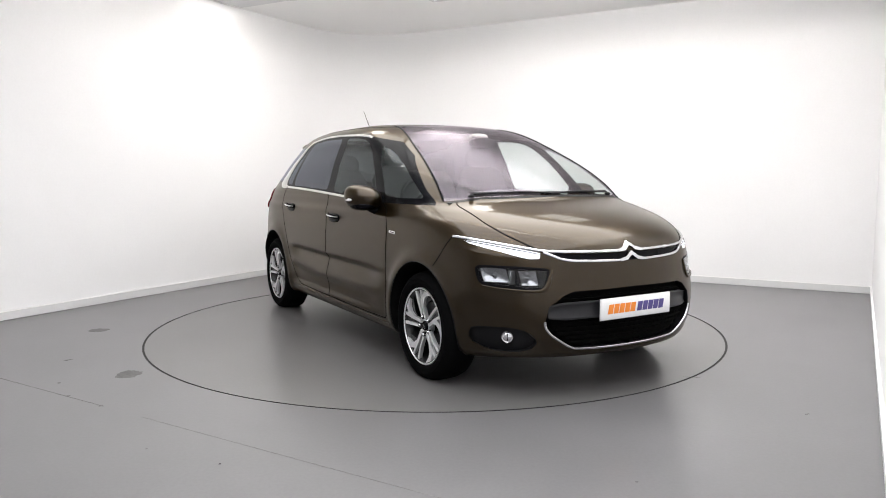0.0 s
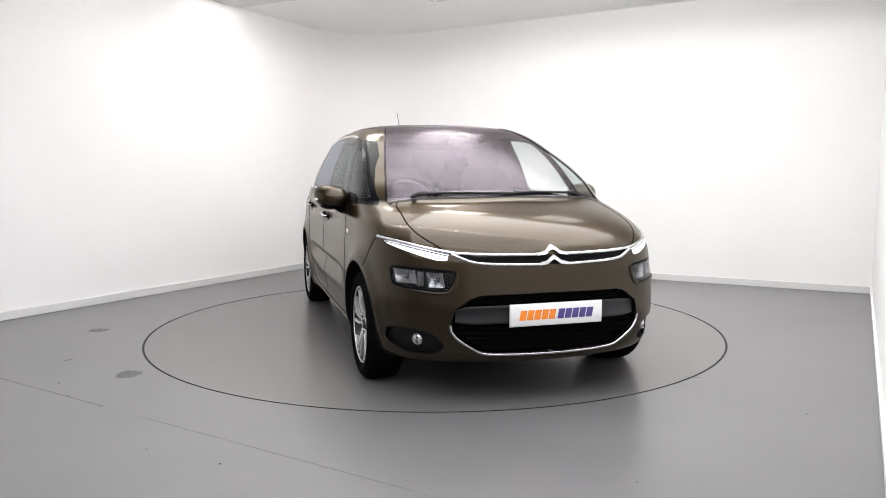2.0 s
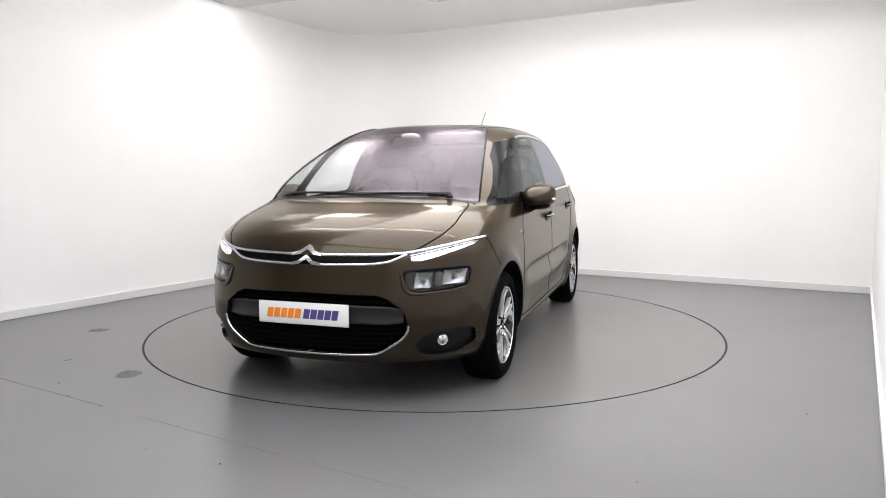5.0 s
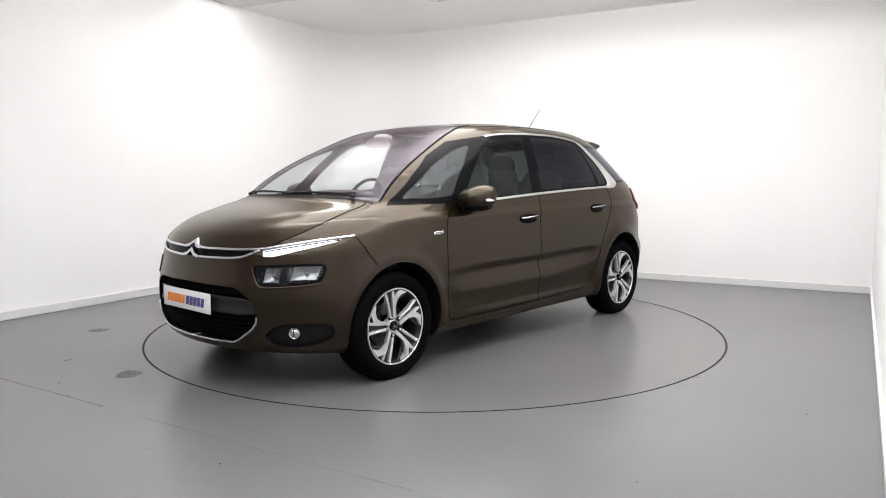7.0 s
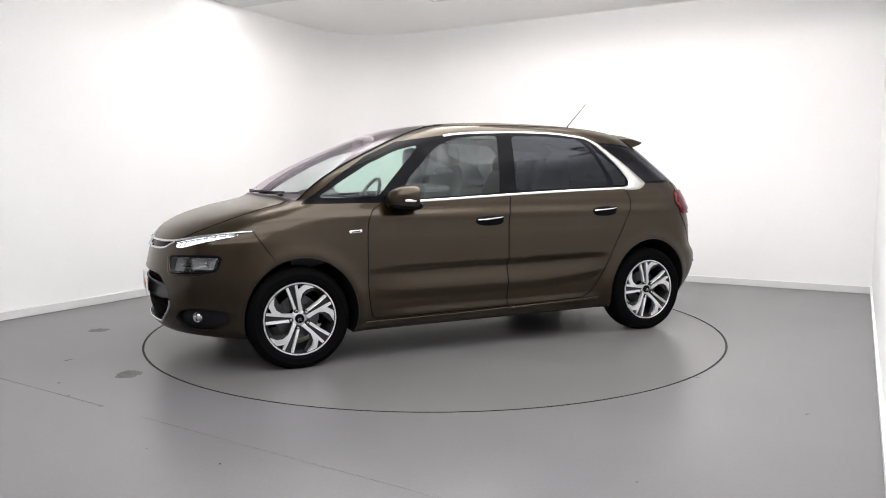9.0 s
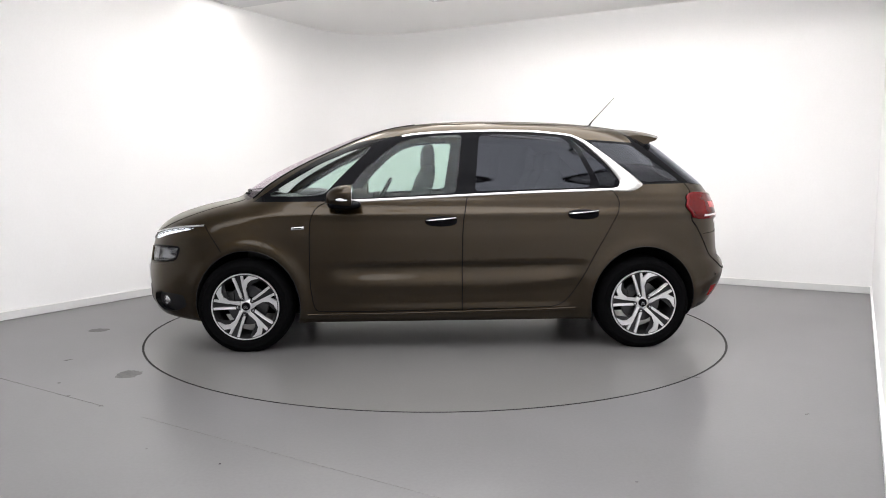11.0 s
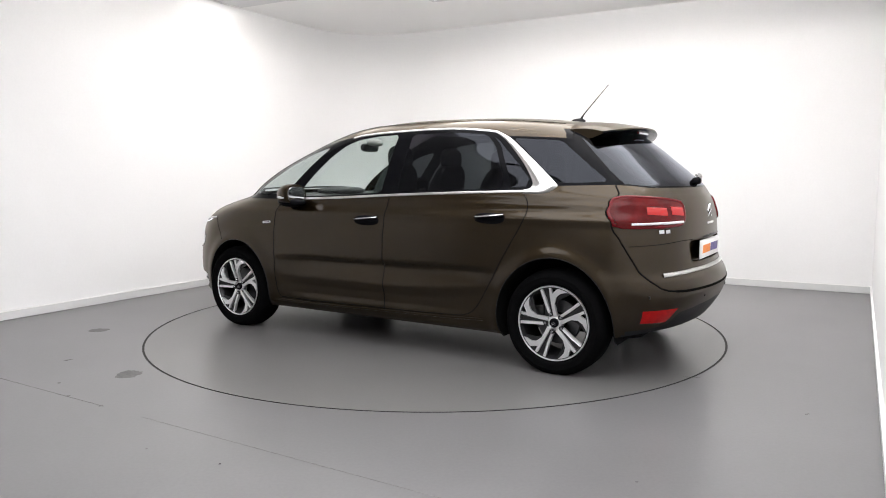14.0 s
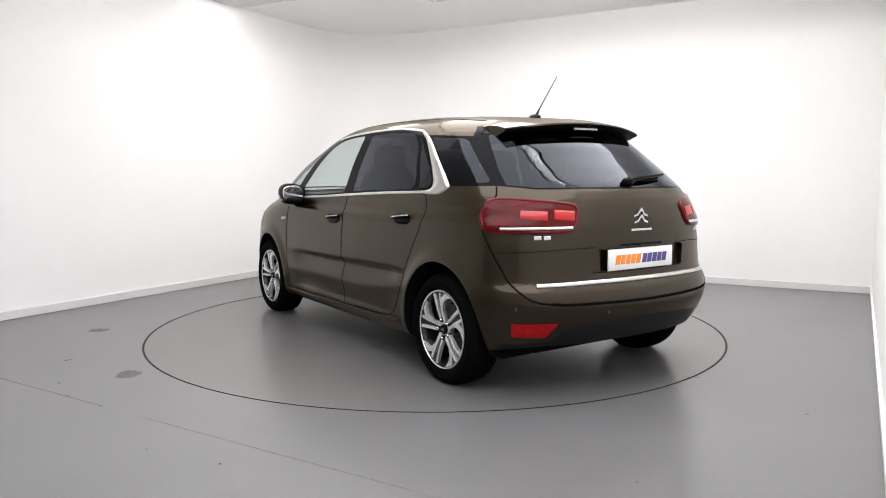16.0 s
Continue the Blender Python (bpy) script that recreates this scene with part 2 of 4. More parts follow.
def scuff(u0, v0, a, b, turn, name, label, material):
    """A ragged worn patch on the floor coating."""
    rng = random.Random(int(1000 * abs(u0) + 77 * abs(v0)))
    pts = []
    for k in range(28):
        t = 2 * math.pi * k / 28
        r = 0.72 + 0.28 * rng.random()
        x, y = a * r * math.cos(t), b * r * math.sin(t)
        pts.append((u0 + x * math.cos(turn) - y * math.sin(turn), v0 + x * math.sin(turn) + y * math.cos(turn)))
    bm = prism(pts, 0.0008, place=lambda p, q, c: (p, q, 0.0004 + c))
    tagged(part(name, bm, material, label=label, smooth=False), kind="structure", category="floor mark")


scuff(-2.674, -0.225, 0.085, 0.075, 0.1, "floor_scuff", "faint dark scuff on the resin floor", SCUFF)
scuff(-1.90, -1.50, 0.085, 0.10, 0.2, "floor_scuff", "faint dark scuff on the resin floor", SCUFF)
scuff(-0.92, -2.896, 0.006, 0.007, 0, "floor_speck", "tiny dark speck on the floor", GROOVE)
scuff(-2.05, -1.93, 0.012, 0.010, 0, "floor_speck", "tiny dark speck on the floor", SCUFF)
# one long hairline joint, dark at its far end and pale nearer by
for k in range(9):
    d = 0.105 + 0.21 * k
    scuff(-3.55 + 0.849 * d * 1.1, -1.012 - 0.528 * d * 1.1, 0.155, 0.0026, -0.5565, "floor_joint", "dark hairline joint in the resin floor", SCUFF)
for k in range(8):
    d = 0.12 + 0.24 * k
    scuff(-1.45 + 0.849 * d, -2.322 - 0.528 * d, 0.17, 0.0026, -0.5565, "floor_joint", "pale hairline joint in the resin floor", PALE_SCUFF)
for u0, v0, a, b, w in ((-1.788, -2.11, 0.014, 0.010, 0.3), (-2.233, -1.681, 0.012, 0.012, 0), (-1.301, -2.721, 0.006, 0.006, 0), (1.55, -1.62, 0.05, 0.004, -0.2), (-2.45, -1.15, 0.03, 0.012, 0.8), (1.9, -2.3, 0.016, 0.006, 0.4), (0.8, -3.1, 0.008, 0.006, 0)):
    scuff(u0, v0, a, b, w, "floor_speck", "small dark speck on the resin floor", SCUFF)


def turntable():
    bm = bmesh.new()
    n = 160
    rim = [bm.verts.new((2.2325 * math.cos(2 * math.pi * k / n), 2.2325 * math.sin(2 * math.pi * k / n), 0)) for k in range(n)]
    low = [bm.verts.new((v.co.x, v.co.y, -0.03)) for v in rim]
    bm.faces.new(rim)
    for k in range(n):
        bm.faces.new([low[k], low[(k + 1) % n], rim[(k + 1) % n], rim[k]])
    return tagged(part("turntable", bm, DISC, label="round grey turntable flush with the studio floor", smooth=False), category="turntable")


TABLE = turntable()

# bodies of the added light boxes, all above the camera's view
for u, s, a, b, p, q, tone in PANELS:
    base = tagged(new("added_light_box"), "wide white hanging light box added out of view, switched on", "ceiling light", "hanging light boxes")
    base.matrix_world = Matrix.Translation(room(u, s, HANG)) @ pose(0, 0, 0, 0, 0, -29.7)
    bm = bmesh.new()
    for dx, dy, sx, sy in ((0, b / 2 + 0.02, a + 0.08, 0.04), (0, -b / 2 - 0.02, a + 0.08, 0.04), (a / 2 + 0.02, 0, 0.04, b), (-a / 2 - 0.02, 0, 0.04, b)):
        box(sx, sy, 0.05, (dx, dy, 0), 0.004, 1, bm)
    part("frame", bm, SKIRT, base, smooth=False)
    part("diffuser", box(a, b, 0.03, (0, 0, 0)), LAMPGLOW, base, "glowing white diffuser", smooth=False)
    for dx in (-a / 2.2, a / 2.2):
        part("suspension_rod", tube([(dx, 0, 0.01), (dx, 0, HEIGHT - HANG + 0.01)], 0.005, 8), SKIRT, base)
for u, s, p in DOWNLIGHTS:
    spot = tagged(new("downlight"), "flush square white ceiling downlight placed out of view, switched on", "ceiling light", "flush downlights")
    spot.matrix_world = Matrix.Translation(room(u, s, HEIGHT)) @ pose(0, 0, 0, 0, 0, 60.3)
    part("trim", box(0.74, 0.74, 0.014, (0, 0, -0.006), 0.003, 1), SKIRT, spot, smooth=False)


# body levels: height, front x, rear x, half width, centre x, front and rear boxiness
LEVELS = np.array([
    (0.170, 2.025, -1.932, 0.805, -0.100, 8.800, 11.800),
    (0.230, 2.145, -2.052, 0.870, -0.100, 8.800, 11.800),
    (0.320, 2.195, -2.132, 0.898, -0.100, 8.800, 11.800),
    (0.420, 2.213, -2.196, 0.907, -0.100, 8.800, 11.800),
    (0.520, 2.212, -2.226, 0.912, -0.100, 8.800, 11.800),
    (0.590, 2.202, -2.211, 0.914, -0.100, 8.800, 11.800),
    (0.650, 2.188, -2.171, 0.913, -0.100, 8.800, 11.800),
    (0.730, 2.170, -2.159, 0.911, -0.100, 8.800, 11.800),
    (0.800, 2.147, -2.155, 0.908, -0.100, 8.800, 11.800),
    (0.850, 2.111, -2.152, 0.903, -0.100, 8.600, 11.800),
    (0.900, 2.051, -2.150, 0.899, -0.100, 8.200, 11.300),
    (0.950, 1.949, -2.146, 0.894, -0.100, 7.700, 11.300),
    (1.000, 1.792, -2.135, 0.880, -0.100, 7.200, 10.800),
    (1.040, 1.611, -2.123, 0.873, -0.100, 7.300, 10.500),
    (1.065, 1.518, -2.114, 0.867, -0.100, 7.900, 10.125),
    (1.100, 1.460, -2.098, 0.859, -0.100, 8.400, 9.800),
    (1.160, 1.380, -2.059, 0.837, -0.100, 8.500, 9.129),
    (1.240, 1.245, -1.969, 0.812, -0.100, 8.000, 8.400),
    (1.320, 1.085, -1.874, 0.784, -0.120, 7.300, 7.671),
    (1.400, 0.905, -1.780, 0.749, -0.140, 6.400, 6.943),
    (1.484, 0.702, -1.662, 0.711, -0.180, 5.400, 6.200),
    (1.547, 0.520, -1.522, 0.665, -0.220, 4.400, 5.200),
    (1.584, 0.360, -1.341, 0.601, -0.260, 3.250, 4.200),
    (1.611, 0.140, -1.080, 0.485, -0.300, 2.600, 3.200),
    (1.625, -0.080, -0.760, 0.320, -0.330, 2.300, 2.400),
    (1.630, -0.330, -0.350, 0.030, -0.340, 2.200, 2.000),
])
TOP = len(LEVELS) - 1.0


def level(v):
    """Catmull-Rom through the levels at v (0 to TOP)."""
    v = np.clip(np.asarray(v, float), 0, TOP)
    i = np.minimum(v.astype(int), int(TOP) - 1)
    t = (v - i)[..., None]
    p0, p1, p2, p3 = (LEVELS[np.clip(i + k, 0, int(TOP))] for k in (-1, 0, 1, 2))
    return 0.5 * (2 * p1 + (p2 - p0) * t + (2 * p0 - 5 * p1 + 4 * p2 - p3) * t * t + (3 * p1 - p0 - 3 * p2 + p3) * t ** 3)


VS = np.linspace(0, TOP, 4001)
ZS = np.maximum.accumulate(level(VS)[:, 0])


def v_of_z(z):
    return np.interp(z, ZS, VS)


def bump(t):
    return np.exp(-t * t)


def sculpt(x, z):
    """How far the flank stands out from the plain hull: door hollow, sill, shoulder crease and wheel arches."""
    step = lambda q: np.clip(q, 0, 1) ** 2 * (3 - 2 * np.clip(q, 0, 1))
    mid = 1 / (1 + np.exp(-(x + 0.93) / 0.045)) / (1 + np.exp((x - 0.70) / 0.07))
    crease = 0.612 - 0.012 * x
    ridge = 0.452 + 0.055 * np.clip((-0.35 - x) / 0.6, 0, 1) ** 1.5
    hollow = step((crease + 0.022 - z) / 0.050) * (1 - step((crease - 0.025 - z) / np.maximum(crease - 0.025 - ridge, 0.03)))
    d = -0.031 * hollow * mid
    d = d - 0.015 * step((ridge + 0.008 - z) / 0.075) * (1 - step((0.345 - z) / 0.06)) * mid
    d = d + 0.005 * bump((z - 0.955) / 0.030) * (1 / (1 + np.exp((x - 1.05) / 0.14)))
    for cx in (1.328, -1.433):
        r = np.hypot((x - cx), (z - 0.32) * 0.93)
        d = d + 0.017 * bump((r - 0.375) / 0.055)
    return d


def hull(al, v):
    """Point of the left half at the bearing al from the centre line (0 front, pi rear) on the level v."""
    al, v = np.broadcast_arrays(np.asarray(al, float), np.asarray(v, float))
    L = level(v)
    z, xf, xr, w, xm = (L[..., k] for k in range(5))
    fore = np.cos(al) >= 0
    a = np.where(fore, xf - xm, xm - xr)
    p = np.where(fore, L[..., 5], L[..., 6])
    c, s = np.abs(np.cos(al)), np.abs(np.sin(al))
    lo, hi = np.zeros_like(a), 1.001 * (a + w)
    for _ in range(42):
        m = 0.5 * (lo + hi)
        out = (m * c / a) ** p + (m * s / w) ** 2 > 1
        lo, hi = np.where(out, lo, m), np.where(out, m, hi)
    x = xm + np.sign(np.cos(al)) * lo * c
    y = lo * s
    return np.stack([x, y + sculpt(x, z) * np.clip(y / np.maximum(w, 1e-3), 0, 1) ** 4, z], -1)


def from_side(x, z):
    """Bearing and level of the flank at x, z."""
    v = v_of_z(z)
    L = level(v)
    xm = L[..., 4]
    fore = x >= xm
    a = np.where(fore, L[..., 1] - xm, xm - L[..., 2])
    p = np.where(fore, L[..., 5], L[..., 6])
    q = np.clip(np.abs(x - xm) / a, 0, 0.9999)
    return np.arctan2(L[..., 3] * np.sqrt(1 - q ** p), x - xm), v


def from_end(y, z, front):
    """Bearing and level of the nose (front) or the tail at y, z."""
    v = v_of_z(z)
    L = level(v)
    a = np.where(front, L[..., 1] - L[..., 4], L[..., 4] - L[..., 2])
    p = np.where(front, L[..., 5], L[..., 6])
    x = a * (1 - np.clip(np.abs(y) / L[..., 3], 0, 0.9999) ** 2) ** (1 / p)
    return np.arctan2(np.maximum(y, 0), np.where(front, x, -x)), v

# ---- the car: painted hull ----
CAR = tagged(new("car"), "bronze-brown metallic compact people carrier standing on a turntable", "car")


def hull_normal(al, v):
    e = 2e-3
    al, v = np.clip(np.asarray(al, float), 0.02, math.pi - 0.02), np.asarray(v, float)
    da = hull(al + e, v) - hull(al - e, v)
    dv = hull(al, np.minimum(v + e * 3, TOP)) - hull(al, np.maximum(v - e * 3, 0))
    n = np.cross(da, dv)
    n /= np.maximum(np.linalg.norm(n, axis=-1, keepdims=True), 1e-12)
    return n


def dense(points, closed=False, step=0.022):
    pts = list(points) + ([points[0]] if closed else [])
    out = []
    for (a, b), (c, d) in zip(pts, pts[1:]):
        n = max(1, math.ceil(math.hypot(c - a, d - b) / step))
        out += [(a + (c - a) * k / n, b + (d - b) * k / n) for k in range(n)]
    if not closed:
        out.append(pts[-1])
    return np.array(out)


def rounded(points, closed=True, times=2):
    """Corner cutting, to soften an outline."""
    p = np.array(points, float)
    for _ in range(times):
        q = np.roll(p, -1, 0) if closed else None
        if closed:
            cut = np.minimum(0.2, 0.022 / np.maximum(np.linalg.norm(q - p, axis=1, keepdims=True), 1e-6))
            p = np.stack([(1 - cut) * p + cut * q, cut * p + (1 - cut) * q], 1).reshape(-1, 2)
        else:
            a, b = p[:-1], p[1:]
            mid = np.stack([0.8 * a + 0.2 * b, 0.2 * a + 0.8 * b], 1).reshape(-1, 2)
            p = np.concatenate([p[:1], mid[1:-1], p[-1:]])
    return [tuple(r) for r in p]


def lay(kind, pts):
    pts = np.asarray(pts, float)
    if kind == "S":
        return from_side(pts[:, 0], pts[:, 1])
    return from_end(pts[:, 0], pts[:, 1], kind == "F")


def arch(cx, rx=0.360, rz=0.384):
    pts = [(cx + rx * math.cos(a), 0.325 + rz * math.sin(a)) for a in np.linspace(-0.35, math.pi + 0.35, 40)]
    return [(pts[0][0], 0.16), *pts, (pts[-1][0], 0.16)]


# outlines on the hull: S flank (x, z), F nose (y, z), R tail (y, z); one side, the other mirrors it
OUT = {
    "arch_front": ("S", arch(1.328)),
    "arch_rear": ("S", arch(-1.433, 0.374, 0.398)),
    "quarter_glass": ("S", rounded([(1.195, 1.078), (1.05, 1.172), (0.842, 1.294), (0.63, 1.387), (0.485, 1.425), (0.475, 1.415), (0.62, 1.275), (0.73, 1.165), (0.785, 1.100), (0.82, 1.085), (1.0, 1.076)], times=1)),
    "front_glass": ("S", rounded([(0.665, 1.085), (0.555, 1.220), (0.410, 1.362), (0.300, 1.440), (0.19, 1.478), (0.03, 1.498), (-0.162, 1.507), (-0.108, 1.100), (0.181, 1.083), (0.475, 1.068), (0.640, 1.062)], times=1)),
    "rear_glass": ("S", rounded([(-0.283, 1.506), (-0.60, 1.508), (-0.869, 1.489), (-0.957, 1.413), (-1.059, 1.204), (-1.048, 1.135), (-0.70, 1.125), (-0.243, 1.109)], times=1)),
    "fixed_pane": ("S", [(-0.940, 1.468), (-0.975, 1.445), (-1.158, 1.283), (-1.238, 1.195), (-1.222, 1.15), (-1.117, 1.142), (-1.108, 1.192), (-0.995, 1.413)]),
    "rear_quarter_glass": ("S", rounded([(-1.07, 1.458), (-1.385, 1.436), (-1.72, 1.18), (-1.46, 1.172), (-1.41, 1.185), (-1.275, 1.29), (-1.18, 1.374)], times=1)),
    "greenhouse": ("S", [(1.30, 1.038), (1.205, 1.103), (1.036, 1.222), (0.83, 1.350), (0.595, 1.452), (0.46, 1.473), (0.31, 1.494), (0.19, 1.510), (0.03, 1.522), (-0.331, 1.536), (-0.652, 1.536), (-0.932, 1.514), (-1.02, 1.474), (-1.44, 1.45), (-1.85, 1.163), (-1.42, 1.155), (-1.20, 1.118), (-0.19, 1.084), (0.26, 1.06), (0.70, 1.042), (1.05, 1.040)]),
    "windscreen": ("F", [(-0.01, 1.098), (0.50, 1.086), (0.66, 1.068), (0.715, 1.060), (0.697, 1.15), (0.662, 1.26), (0.610, 1.38), (0.566, 1.47), (0.522, 1.54), (0.47, 1.588), (-0.01, 1.604)]),
    "hood": ("F", [(-0.01, 0.818), (0.10, 0.812), (0.50, 0.814), (0.555, 0.822), (0.60, 0.85), (0.665, 0.90), (0.692, 0.95), (0.685, 1.0), (0.680, 1.040), (0.50, 1.070), (-0.01, 1.082)]),
    "grille": ("F", [(-0.01, 0.803), (0.08, 0.793), (0.40, 0.796), (0.515, 0.806), (0.44, 0.766), (0.36, 0.757), (0.08, 0.752), (-0.01, 0.748)]),
    "day_lamp": ("F", [(0.545, 0.803), (0.555, 0.774), (0.60, 0.772), (0.66, 0.788), (0.765, 0.826), (0.808, 0.846), (0.818, 0.860), (0.79, 0.859), (0.66, 0.830)]),
    "headlight": ("F", rounded([(0.518, 0.708), (0.54, 0.635), (0.575, 0.608), (0.74, 0.622), (0.790, 0.634), (0.804, 0.648), (0.810, 0.715), (0.797, 0.730), (0.66, 0.726), (0.535, 0.718)], times=1)),
    "mouth": ("F", [(-0.01, 0.606), (0.40, 0.598), (0.455, 0.578), (0.485, 0.555), (0.535, 0.52), (0.555, 0.43), (0.545, 0.395), (0.515, 0.362), (0.40, 0.288), (0.34, 0.278), (-0.01, 0.276)]),
    "fog_recess": ("F", rounded([(0.575, 0.325), (0.63, 0.385), (0.70, 0.405), (0.80, 0.402), (0.832, 0.385), (0.825, 0.315), (0.76, 0.268), (0.66, 0.262), (0.60, 0.28)], times=1)),
    "tail_lamp": ("R", rounded([(0.425, 1.052), (0.52, 1.068), (0.68, 1.085), (0.765, 1.090), (0.800, 1.075), (0.838, 0.99), (0.846, 0.917), (0.62, 0.916), (0.50, 0.922), (0.455, 0.95)], times=1)),
    "tailgate_glass": ("R", [(-0.01, 1.152), (0.60, 1.152), (0.705, 1.166), (0.680, 1.25), (0.632, 1.36), (0.585, 1.45), (0.54, 1.475), (-0.01, 1.50)]),
    "gate_border": ("R", [(-0.01, 1.142), (0.60, 1.142), (0.765, 1.165), (0.735, 1.25), (0.685, 1.36), (0.63, 1.46), (0.57, 1.515), (-0.01, 1.53)]),
    "tailgate": ("R", [(-0.01, 1.142), (0.60, 1.142), (0.72, 1.15), (0.77, 1.10), (0.805, 1.075), (0.842, 0.99), (0.850, 0.91), (0.838, 0.80), (0.785, 0.62), (0.72, 0.548), (0.56, 0.532), (-0.01, 0.528)]),
    "plate_recess": ("R", [(-0.01, 0.824), (0.375, 0.820), (0.405, 0.805), (0.385, 0.700), (0.365, 0.688), (-0.01, 0.686)]),
    "rear_fog": ("R", [(0.585, 0.432), (0.792, 0.428), (0.772, 0.350), (0.62, 0.346)]),
    "valance": ("R", [(-0.01, 0.435), (0.30, 0.425), (0.55, 0.400), (0.585, 0.330), (0.66, 0.315), (0.80, 0.30), (0.80, 0.16), (-0.01, 0.16)]),
    "front_door": ("S", [(0.77, 1.045), (0.852, 1.000), (0.890, 0.925), (0.898, 0.80), (0.898, 0.716), (0.898, 0.479), (0.874, 0.31), (0.85, 0.275), (-0.10, 0.285), (-0.154, 0.31), (-0.153, 0.562), (-0.156, 0.874), (-0.191, 1.086), (0.26, 1.058)]),
    "rear_door": ("S", [(-0.191, 1.086), (-0.156, 0.874), (-0.153, 0.562), (-0.154, 0.31), (-0.19, 0.288), (-0.764, 0.298), (-0.86, 0.325), (-0.918, 0.385), (-1.011, 0.535), (-1.085, 0.682), (-1.195, 0.87), (-1.245, 0.965), (-1.255, 1.03), (-1.240, 1.075), (-1.205, 1.118)]),
}
BOTTOM = np.array([(2.3, 0.235), (1.95, 0.225), (1.68, 0.20), (1.0, 0.195), (-1.05, 0.205), (-1.75, 0.25), (-2.0, 0.29), (-2.3, 0.30)])[::-1]
ORDER = ["arch_front", "arch_rear", "quarter_glass", "front_glass", "rear_glass", "fixed_pane", "rear_quarter_glass", "windscreen", "grille", "day_lamp", "headlight",
         "mouth", "fog_recess", "tail_lamp", "rear_fog", "plate_recess", "tailgate_glass", "gate_border", "greenhouse", "hood", "tailgate", "valance", "front_door", "rear_door"]
WHERE = {"S": lambda x: np.abs(x) < 9, "F": lambda x: x > 0.12, "R": lambda x: x < -1.2}


def in_poly(px, py, poly):
    poly = np.asarray(poly, float)
    inside = np.zeros(px.shape, bool)
    x0, y0 = poly[-1]
    for x1, y1 in poly:
        cross = (y0 > py) != (y1 > py)
        with np.errstate(divide="ignore", invalid="ignore"):
            inside ^= cross & (px < (x1 - x0) * (py - y0) / (y1 - y0 + 1e-15) + x0)
        x0, y0 = x1, y1
    return inside


# an even chart of the hull: run along the flank, climb up the levels
AL_TAB = np.linspace(0, math.pi, 1501)
_ref = hull(AL_TAB, np.full(1501, 8.0))
RUN_TAB = np.concatenate([[0], np.cumsum(np.linalg.norm(np.diff(_ref, axis=0), axis=1))])
_c = level(VS)
CLIMB_TAB = np.concatenate([[0], np.cumsum(np.hypot(np.diff(_c[:, 0]), 0.35 * np.hypot(np.diff(_c[:, 1]), np.diff(_c[:, 3])) + 1e-4))])


def chart(al, v):
    return np.stack([np.interp(al, AL_TAB, RUN_TAB), np.interp(v, VS, CLIMB_TAB)], -1)


def unchart(q):
    return np.interp(q[:, 0], RUN_TAB, AL_TAB), np.interp(q[:, 1], CLIMB_TAB, VS)


def hull_pieces():
    run, climb = RUN_TAB[-1], CLIMB_TAB[-1]
    lines = []
    for kind, poly in OUT.values():
        al, v = lay(kind, dense(poly, True))
        lines.append((chart(np.clip(al, 0, math.pi), v), True))
    bx = np.linspace(-2.19, 2.19, 160)
    al, v = from_side(bx, np.interp(bx, BOTTOM[:, 0], BOTTOM[:, 1]))
    lines.append((chart(al, v), False))
    nr, nc = int(run / 0.03), int(climb / 0.015)
    gx, gy = np.meshgrid(np.linspace(0, run, nr + 1), np.linspace(0, climb * 0.9995, nc + 1))
    grid = np.stack([gx.ravel(), gy.ravel()], -1)
    allp = np.concatenate([l for l, _ in lines])
    edge = (grid[:, 0] < 1e-6) | (grid[:, 0] > run - 1e-6) | (grid[:, 1] < 1e-6) | (grid[:, 1] > climb * 0.9994)
    shake = np.random.RandomState(3).uniform(-1, 1, grid.shape) * [0.006, 0.003]
    grid = grid + np.where(edge[:, None], 0, shake)
    near = np.zeros(len(grid), bool)
    for k in range(0, len(grid), 2000):
        d = np.abs(grid[k:k + 2000, None, :] - allp[None])
        near[k:k + 2000] = (d[..., 0] ** 2 + d[..., 1] ** 2).min(1) < 0.009 ** 2
    pts = list(grid[edge | ~near])
    edges = []
    for l, closed in lines:
        s = len(pts)
        pts += list(l)
        n = len(l)
        edges += [(s + k, s + k + 1) for k in range(n - 1)] + ([(s + n - 1, s)] if closed else [])
    res = geometry.delaunay_2d_cdt([Vector((float(a), float(b))) for a, b in pts], edges, [], 0, 1e-5)
    q = np.array([(p.x, p.y) for p in res[0]])
    tri = np.array([f for f in res[2] if len(f) == 3])
    al, v = unchart(q)
    P, N = hull(al, v), hull_normal(al, v)
    P[al < 1e-6, 1] = 0
    P[al > math.pi - 1e-6, 1] = 0
    ca, cv = unchart(q[tri].mean(1))
    C = hull(ca, cv)
    kind = np.full(len(tri), "body_shell", dtype="<U24")
    done = C[:, 2] < np.interp(C[:, 0], BOTTOM[:, 0], BOTTOM[:, 1])
    kind[done] = ""
    for name in ORDER:
        how, poly = OUT[name]
        hit = in_poly(C[:, 0] if how == "S" else C[:, 1], C[:, 2], poly) & ~done & WHERE[how](C[:, 0])
        kind[hit] = "" if name.startswith("arch") else name
        done |= hit
    return P, N, tri, kind


HP, HN, HTRI, HKIND = hull_pieces()


